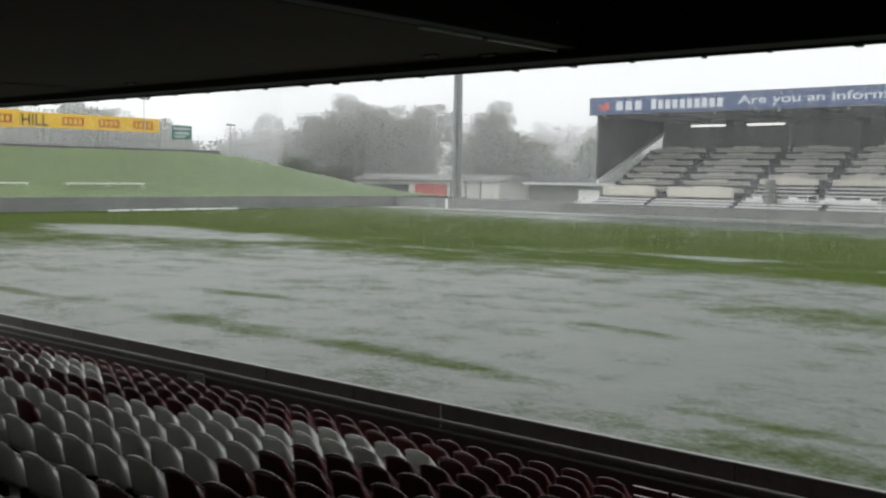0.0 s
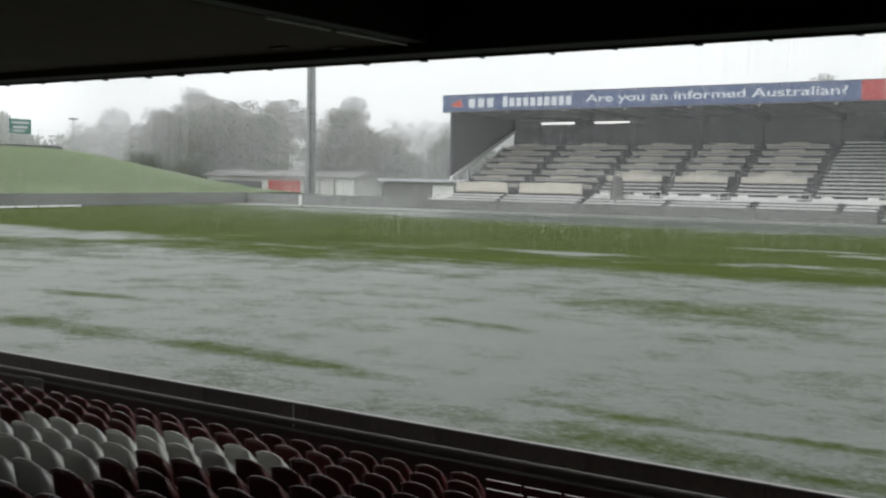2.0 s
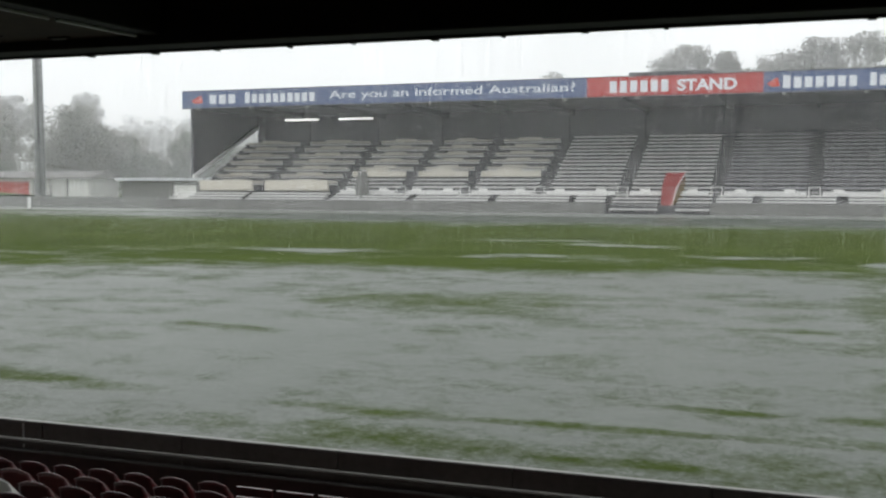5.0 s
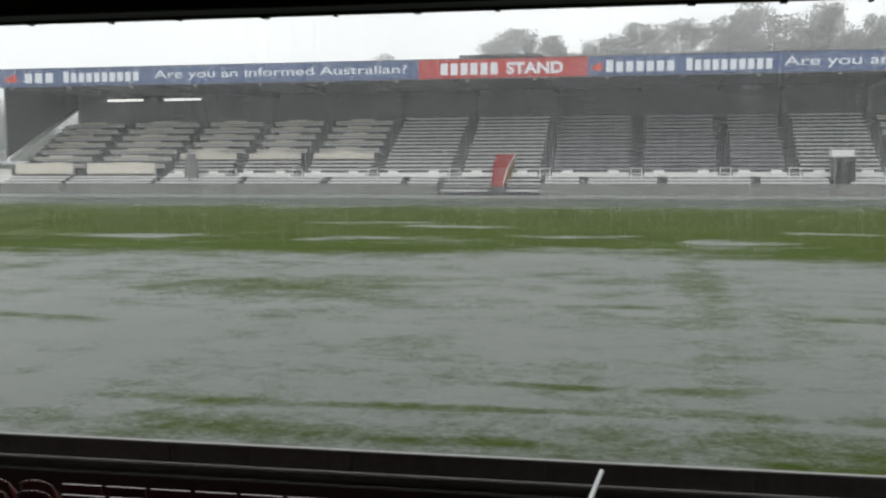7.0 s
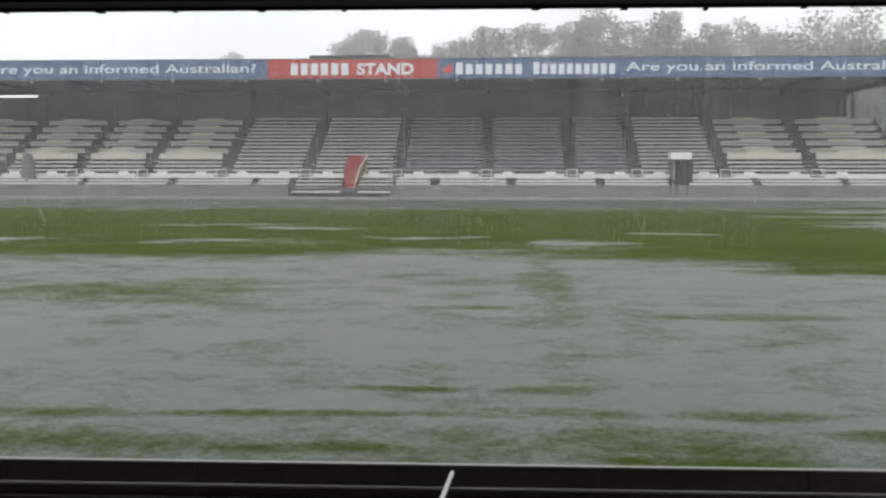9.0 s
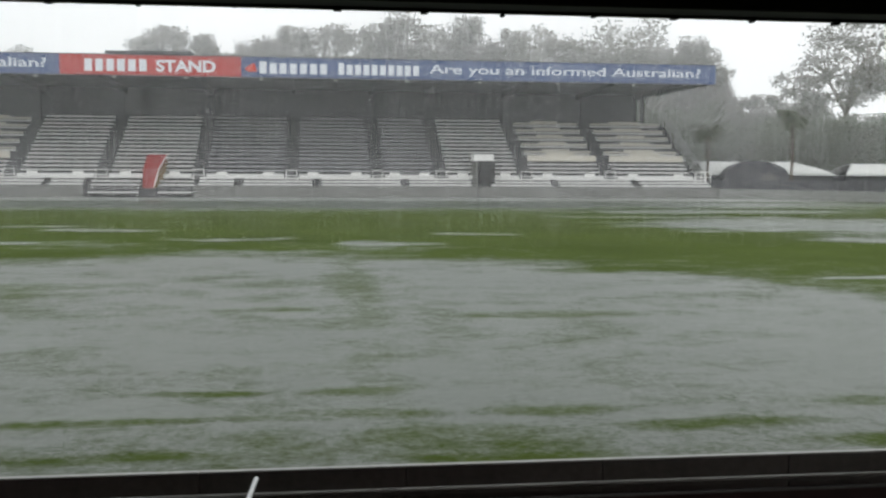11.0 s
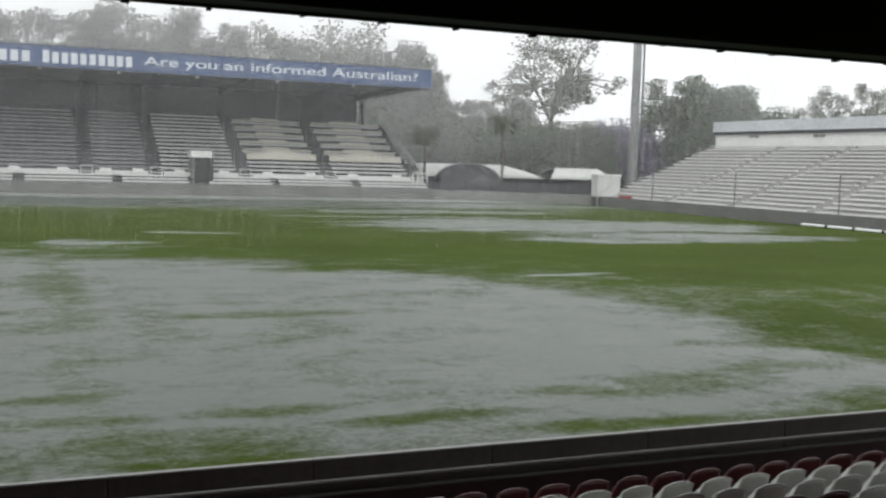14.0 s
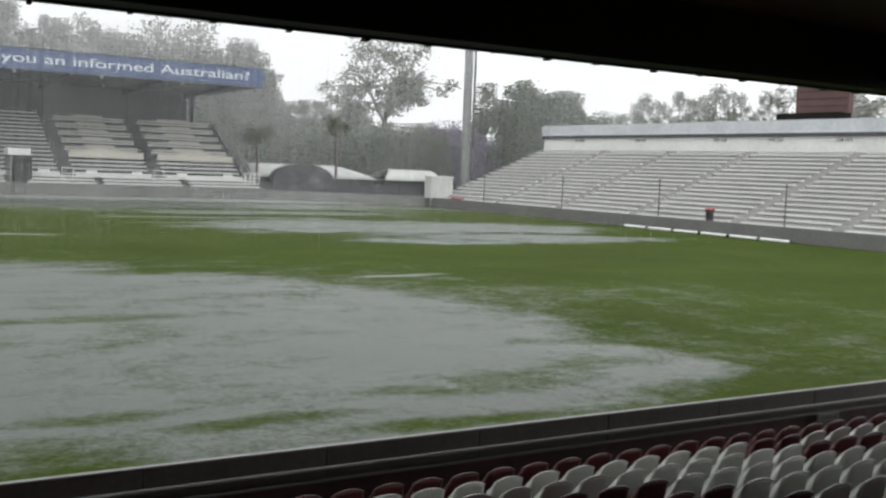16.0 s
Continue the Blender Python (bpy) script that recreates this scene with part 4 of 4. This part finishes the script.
for x, y in ((-110.75, 125.0), (75.7, 120.0)):
    tw = thing("floodlight_tower", "tall grey steel floodlight column", "floodlight tower", (x, y, 0), group="floodlight towers")
    part("shaft", tubes(((0, 0, 0), (0, 0, 36), 0.78 if x < 0 else 0.62, 0.6 if x < 0 else 0.5), n=16), TOWER, tw)
    part("ladder", boxes((0.5, 0.62, -0.95, -0.6, 1, 35)), STANDROOF, tw)
    part("plinth", boxes((-1.2, 1.2, -1.2, 1.2, 0, 0.8), bevel=0.05), CONCRETE, tw)

cp = thing("corner_post", "short white padded post on the far field corner", "post", (-83.5, 92.4, 0))
part("pad", tubes(((0, 0, 0), (0, 0, 1.35), 0.18), n=10), PIPE, cp)
part("base", tubes(((0, 0, 0), (0, 0, 0.08), 0.26), n=10), BLACKPL, cp)

# low vaulted shelters past the grandstand
def vault(x0, x1, rise, ends, label, at):
    """A long curved roof on walls; ends: how far each end is drawn in towards the ridge."""
    v = thing("vault_shelter", label, "shelter", at, group="vaulted shelters")

    def skin(u, w):
        z = math.sin(math.pi * w)
        lo, hi = x0 + ends[0] * z, x1 - ends[1] * z
        return (lo + (hi - lo) * u, 5.0 * w, 2.15 + rise * z ** 0.8)

    part("roof", shell(skin, 12, 12, 0.1), VAULT, v, smooth=True)
    part("wall", boxes((x0 + 0.2, x1 - 0.2, 0.6, 4.4, 0, 2.13)), STANDWALL, v)
    part("gutter", boxes((x0, x1, -0.1, 0.06, 2.02, 2.14)), STANDROOF, v)
    for k in range(int((x1 - x0) / 2.6)):
        part("rib", tubes(*[(skin((k + 0.5) * 2.6 / (x1 - x0), 0.5 * q / 5 + 0.003), skin((k + 0.5) * 2.6 / (x1 - x0), 0.5 * (q + 1) / 5 + 0.003), 0.035) for q in range(5)], n=5), TIN, v)


vault(-0.8, 15.4, 1.5, (0.5, 4.6), "long pale curved-roof shelter with dark front", (44, 114, 0))
vault(-2.1, 6.2, 1.35, (1.6, 0.4), "short pale curved-roof shelter", (63, 115, 0))
da = thing("arched_shelter", "dark arched shelter mouth beside the pale roof", "shelter", (48.9, 112, 0))
part("arch", prism_y([(-3.75, 0), (-3.75, 1.9)] + [(-3.75 * math.cos(math.pi * k / 12), 1.9 + 1.85 * math.sin(math.pi * k / 12)) for k in range(1, 12)] + [(3.75, 1.9), (3.75, 0)], 0, 1.6), STANDWALL, da)
part("mouth", prism_y([(0.2, 0), (0.2, 1.6), (0.9, 2.3), (1.8, 2.3), (2.4, 1.6), (2.4, 0)], -0.05, 0.0), CONCRETE, da)
fn = thing("dark_fence", "dark board fence behind the corner of the field", "fence", (39.5, 106, 0))
part("panel", boxes((0, 28, 0, 0.1, 0, 1.7)), STANDWALL, fn)
for k in range(10):
    part("post", boxes((3.1 * k, 3.1 * k + 0.12, -0.08, 0.0, 0, 1.8)), STEP, fn)

# ---------------------------------------------------------------- trees
def quads(name, v):
    """A mesh of loose four-cornered leaves or drops."""
    me = bpy.data.meshes.new(name)
    me.vertices.add(len(v))
    me.vertices.foreach_set("co", np.ascontiguousarray(v, dtype=np.float32).ravel())
    me.loops.add(len(v))
    me.loops.foreach_set("vertex_index", np.arange(len(v), dtype=np.int32))
    me.polygons.add(len(v) // 4)
    me.polygons.foreach_set("loop_start", np.arange(0, len(v), 4, dtype=np.int32))
    me.update(calc_edges=True)
    return me


def leaf_mesh(clumps, count, size, seed, material):
    """Small bent leaf sprays scattered through clumps (x, y, z, radius, flatness)."""
    rs = np.random.RandomState(seed)
    c = np.array(clumps, float)
    wgt = c[:, 3] ** 2
    pick = rs.choice(len(c), count, p=wgt / wgt.sum())
    d = np.clip(rs.normal(size=(count, 3)), -1.7, 1.7) * 0.55
    rad = c[pick, 3]
    p = c[pick, :3] + d * rad[:, None] * np.stack([np.ones(count), np.ones(count), c[pick, 4]], 1)
    a = rs.normal(size=(count, 3))
    a[:, 2] *= 0.6
    a /= np.linalg.norm(a, axis=1)[:, None]
    b = np.cross(a, rs.normal(size=(count, 3)))
    b /= np.linalg.norm(b, axis=1)[:, None]
    s = size * rs.uniform(0.5, 1.35, count)[:, None]
    v = np.stack([p - a * s, p + b * s * 0.45 + a * s * 0.1, p + a * s, p - b * s * 0.45 - a * s * 0.15], 1).reshape(-1, 3)
    me = quads("crown", v)
    me.materials.append(material)
    return me


def tree_meshes(seed, lo, clumps, size, droop, leaf, bark, count, leaf_size, hollow=0.35):
    """A tree 1 high with a crown 1 wide, for scaling: clumps of leaf sprays over a domed envelope, each on its own limb.
    lo: foot of the crown; size: clump radius; droop: how far the lower half is filled."""
    r = random.Random(seed)
    bmx = bmesh.new()
    mid, half = lo + (1 - lo) * 0.42, 1 - lo
    fork = Vector((r.uniform(-0.03, 0.03), r.uniform(-0.03, 0.03), lo + 0.08 * half))
    tube(bmx, (0, 0, -0.02), fork * 0.5, 0.030, 0.024, n=8)
    tube(bmx, fork * 0.5, fork, 0.024, 0.018, n=8)
    stems = []
    for k in range(3):
        an = k * 2.1 + r.uniform(-0.5, 0.5)
        q = fork + Vector((math.cos(an) * 0.12, math.sin(an) * 0.12, half * r.uniform(0.3, 0.5)))
        tube(bmx, fork, q, 0.014, 0.009, n=6)
        stems.append(q)
    places = []
    for k in range(clumps):
        up = 1 - (1 + droop) * (k + 0.5) / clumps
        an = k * 2.39996 + r.uniform(-0.4, 0.4)
        rad = size * r.choice((0.55, 0.7, 0.9, 1.1, 1.4))
        reach = r.uniform(0.78, 1.1) if r.random() > hollow else r.uniform(0.35, 0.75)
        flat = math.sqrt(max(0.0, 1 - up * up))
        x, y = math.cos(an) * flat * (0.5 - rad * 0.8) * reach, math.sin(an) * flat * (0.5 - rad * 0.8) * reach
        z = mid + up * reach * ((1 - mid) if up > 0 else (mid - lo)) - (rad * 0.6 * half if up > 0 else 0)
        p = Vector((x, y, z))
        places.append((x, y, z, rad, 1.0 * half * r.uniform(0.7, 1.15)))
        stem = min(stems, key=lambda q: (q - p).length + (0.3 if q.z > p.z else 0))
        bend = stem.lerp(p, 0.5) + Vector((r.uniform(-0.03, 0.03), r.uniform(-0.03, 0.03), 0.02))
        tube(bmx, stem, bend, 0.007, 0.005, n=5)
        tube(bmx, bend, p, 0.005, 0.002, n=5)
    crown = leaf_mesh(places, count, leaf_size, seed, leaf)
    return finish(bmx, "trunk", bark, True), crown


# foot of the crown, clumps, clump radius, lower filling, leaf, bark, leaves, leaf size
KINDS = {
    "gum": [tree_meshes(q, 0.45, 34, 0.15, 0.35, LEAF_GUM, DARKBARK, 24000, 0.013) for q in (3, 8, 21)],
    "round": [tree_meshes(q, 0.12, 95, 0.12, 0.85, LEAF_OLIVE, DARKBARK, 46000, 0.0115, 0.3) for q in (5, 12, 17)],
    "dark": [tree_meshes(q, 0.08, 70, 0.13, 0.9, LEAF_DENSE, DARKBARK, 34000, 0.014, 0.3) for q in (31, 38)],
    "shade": [tree_meshes(q, 0.35, 17, 0.16, 0.5, LEAF_DENSE, DARKBARK, 15000, 0.017) for q in (72, 75, 79)],
    "bush": [tree_meshes(q, 0.03, 50, 0.15, 0.95, LEAF_DENSE, DARKBARK, 24000, 0.016, 0.3) for q in (41, 44)],
    "open": [tree_meshes(q, 0.40, 34, 0.10, 0.7, LEAF_GUM, DARKBARK, 9000, 0.012) for q in (63, 66)],
    "mauve": [tree_meshes(51, 0.05, 50, 0.15, 0.9, LEAF_MAUVE, DARKBARK, 22000, 0.016)],
}
SAY = {"open": ("tall sparse gum tree with open wispy crown", "gum_tree"), "gum": ("tall gum tree with domed clumped crown", "gum_tree"), "round": ("broad olive-green tree blurred by rain", "tree"), "dark": ("dense dark green tree", "tree"), "shade": ("dark tree with clumped crown beside the light tower", "tree"),
       "bush": ("low bushy dark green tree", "small_tree"), "mauve": ("low jacaranda with mauve blossom", "jacaranda")}
COUNT = {}


def plant(kind, x, y, h, wide, turn):
    label, name = SAY[kind]
    t = thing(name, label, "tree", (x, y, 0), group="%s trees" % kind)
    t.rotation_euler = (0, 0, turn)
    t.scale = (wide, wide, h)
    COUNT[kind] = COUNT.get(kind, -1) + 1
    tr, cr = KINDS[kind][COUNT[kind] % len(KINDS[kind])]
    part("trunk", tr, None, t)
    part("crown", cr, None, t)


# kind, x, y, height, width of the crown
TREES = [
    # beyond the roofed stand
    ("gum", -19.9, 142, 20.6, 10.0), ("gum", -14.3, 150, 20.8, 7.5), ("gum", -9.8, 155, 20.6, 8.0), ("gum", -3.6, 142, 20.9, 10.0), ("gum", 3.2, 145, 22.0, 9.5), ("gum", 10.8, 140, 23.2, 12.0),
    ("gum", 19.7, 142, 22.4, 11.5), ("gum", -49.7, 190, 22.8, 6.5), ("round", 31, 138, 22.6, 15), ("round", 41, 138, 23.4, 18), ("gum", 50, 137, 20.5, 9.5), ("gum", 26, 141, 21.0, 8),
    ("open", 53.5, 136, 16.5, 7.0), ("open", 51, 134, 18.5, 10), ("dark", 27, 130, 14, 9),
    # past the open corner
    ("open", 69.8, 132, 22.4, 20.0), ("gum", 65.8, 150, 13.6, 11), ("dark", 47.9, 126, 11.2, 12), ("dark", 40.5, 124, 10.4, 11), ("bush", 55, 124, 9.6, 12), ("bush", 61, 124, 9.6, 12),
    ("bush", 66.7, 124, 10.7, 11), ("dark", 71.5, 124, 9.8, 9), ("mauve", 77.5, 127, 10.6, 11), ("mauve", 83, 130, 10.6, 12), ("bush", 74, 131, 10.2, 12), ("bush", 80, 134, 10.2, 12), ("gum", 57, 146, 13, 10), ("gum", 74, 152, 13, 11),
    ("shade", 86.4, 128, 18.0, 9.5), ("shade", 94.2, 130, 18.4, 9.5), ("shade", 101.7, 132, 17.0, 9.5), ("dark", 90, 126, 11.5, 10), ("bush", 87, 124, 9.5, 10), ("dark", 98.5, 126, 12.5, 10), ("bush", 107.1, 128, 14.8, 13), ("open", 115.5, 128, 17.6, 9), ("open", 122.5, 128, 18.2, 9.5), ("open", 132, 128, 20.4, 12),
    ("open", 142, 126, 20.2, 12), ("open", 155.4, 124, 21.2, 19), ("open", 150, 112, 18.5, 14), ("gum", 134, 92, 16, 12), ("bush", 96, 118, 12, 15), ("bush", 114, 122, 14.2, 15), ("bush", 126, 122, 14.6, 15), ("bush", 138, 120, 14.6, 16), ("bush", 150, 116, 15, 16),
    # far corner by the low house
    ("round", -182.5, 158, 17.4, 18), ("gum", -189.8, 175, 23.9, 16), ("round", -150, 148, 19.2, 23), ("round", -163, 152, 17.0, 14), ("gum", -157.5, 170, 19.6, 15), ("round", -122, 146, 15.6, 15), ("round", -113.6, 146, 12.2, 13),
    ("bush", -107, 145, 8.5, 9), ("gum", -192.3, 235, 26.5, 10), ("round", -190.4, 260, 21.6, 26), ("round", -168, 255, 19.5, 26), ("round", -148, 250, 17.5, 24), ("dark", -91.6, 135, 11.0, 7.0), ("dark", -86.5, 137, 11.5, 6), ("round", -229, 175, 16.9, 21), ("round", -265, 210, 22.8, 16), ("gum", -236, 205, 21.5, 14), ("round", -212, 186, 13.5, 22),
    ("bush", -133, 141, 6.5, 9), ("bush", -152, 139, 7, 12), ("bush", -166, 140, 8, 13), ("round", -120, 205, 13, 22), ("round", -98, 200, 12, 20),
    # behind the grass bank
    ("round", -183, 100, 17.6, 30), ("round", -194, 84, 19, 24), ("dark", -180, 70, 17, 20), ("round", -186, 56, 18, 22), ("round", -249, 160, 20.4, 20), ("round", -216, 140, 13.5, 20), ("dark", -200, 124, 12.0, 14), ("gum", -206, 112, 18.5, 11),
]
rnd = random.Random(77)
for kind, x, y, h, wide in TREES:
    plant(kind, x, y, h, wide, rnd.uniform(0, 6.28))

def palm(x, y, h, seed):
    """Slim trunk with a round head of drooping feathered fronds."""
    rp = random.Random(seed)
    pm = thing("palm", "slim palm with drooping dark fronds", "palm", (x, y, 0), group="palms")
    part("trunk", tubes(((0, 0, 0), (0.1, 0, 0.5 * h), 0.2, 0.15), ((0.1, 0, 0.5 * h), (0, 0, h), 0.15, 0.13), n=8), DARKBARK, pm)
    frond = bmesh.new()
    for k in range(46):
        an, up = rp.uniform(0, 6.28), rp.uniform(-0.5, 1.1)
        prev = Vector((0, 0, h))
        d = Vector((math.cos(an), math.sin(an), up)).normalized()
        side = Vector((-math.sin(an), math.cos(an), 0))
        for q in range(5):
            nxt = prev + d * 0.42
            d = (d + Vector((0, 0, -0.26))).normalized()
            for w in (-1, 1):
                for e in range(3):
                    p = prev.lerp(nxt, e / 3)
                    tip = p + side * w * (0.5 - 0.06 * q) + Vector((0, 0, -0.22)) + d * 0.2
                    frond.faces.new([frond.verts.new(c) for c in (p, p + d * 0.14, tip)])
            prev = nxt
    part("fronds", frond, LEAF_DENSE, pm)


palm(53.1, 112.6, 8.7, 9)
palm(43.6, 113.4, 7.2, 10)

# low far woods that close the horizon
bmx = None
far = []
rnd = random.Random(23)
for k in range(420):
    an = radians(rnd.uniform(-62, 100))
    d = rnd.uniform(300, 420)
    far.append((-math.sin(an) * d, math.cos(an) * d, rnd.uniform(2, 9), rnd.uniform(6, 10), 0.7))
woods = new("far_woods", leaf_mesh(far, 110000, 0.95, 6, LEAF_OLIVE))
tagged(woods, "pale distant woods lost in the rain", "woods", kind="stuff")


# ---------------------------------------------------------------- rain haze, built as hanging threads
HAZE_THREAD = bpy.data.materials.new("haze_threads")
HAZE_THREAD.use_nodes = True
rn, rl = HAZE_THREAD.node_tree.nodes, HAZE_THREAD.node_tree.links
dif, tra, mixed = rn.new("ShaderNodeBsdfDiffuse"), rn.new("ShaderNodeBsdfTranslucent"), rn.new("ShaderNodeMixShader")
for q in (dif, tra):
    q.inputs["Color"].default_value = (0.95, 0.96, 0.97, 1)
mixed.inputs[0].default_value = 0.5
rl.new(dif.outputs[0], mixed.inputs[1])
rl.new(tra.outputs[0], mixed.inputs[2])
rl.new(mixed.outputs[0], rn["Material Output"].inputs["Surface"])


def haze_sheet(a, c, height, cover, spacing, seed, deep=0.6):
    """Fine pale threads side by side between two ground points, standing in for haze."""
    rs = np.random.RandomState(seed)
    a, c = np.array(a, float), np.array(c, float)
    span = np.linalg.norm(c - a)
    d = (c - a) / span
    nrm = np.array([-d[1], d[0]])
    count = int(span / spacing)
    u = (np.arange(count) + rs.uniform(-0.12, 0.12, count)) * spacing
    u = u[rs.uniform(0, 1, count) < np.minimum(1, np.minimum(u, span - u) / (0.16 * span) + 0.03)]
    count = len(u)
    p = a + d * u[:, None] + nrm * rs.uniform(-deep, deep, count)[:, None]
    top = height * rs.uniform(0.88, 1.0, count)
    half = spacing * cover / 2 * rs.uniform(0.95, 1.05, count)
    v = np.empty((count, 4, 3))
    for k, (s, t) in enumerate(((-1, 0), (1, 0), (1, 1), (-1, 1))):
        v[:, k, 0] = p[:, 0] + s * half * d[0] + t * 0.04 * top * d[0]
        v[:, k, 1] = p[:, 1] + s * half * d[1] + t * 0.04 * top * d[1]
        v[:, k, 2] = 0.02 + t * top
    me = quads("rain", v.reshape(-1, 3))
    me.materials.append(HAZE_THREAD)
    return tagged(new("rain", me), "fine pale threads standing in for rain haze", "rain", kind="stuff")


# each sheet pales whatever lies behind it, in place of hazy air
haze_sheet((-92, 64), (50, 64), 19, 0.09, 0.006, 12, 22)
haze_sheet((-118, 97.6), (58, 97.6), 24, 0.045, 0.008, 1)
haze_sheet((-92, 118.5), (125, 118.5), 34, 0.15, 0.010, 2)
haze_sheet((-92, 121.0), (62, 121.0), 34, 0.07, 0.0107, 3)
haze_sheet((-88, 123.5), (58, 123.5), 34, 0.04, 0.0113, 4)
haze_sheet((-225, 148), (-70, 127), 30, 0.2, 0.012, 6)
haze_sheet((-235, 168), (-60, 160), 38, 0.25, 0.015, 13)
haze_sheet((-270, 190), (-20, 185), 42, 0.40, 0.02, 7)
haze_sheet((-94.8, 12), (-97.0, 97), 20, 0.05, 0.007, 8)
haze_sheet((-145, 10), (-172, 150), 34, 0.42, 0.015, 9)
haze_sheet((82, 118), (104, 40), 26, 0.14, 0.010, 10)
haze_sheet((-120, 262), (260, 240), 46, 0.5, 0.03, 11)
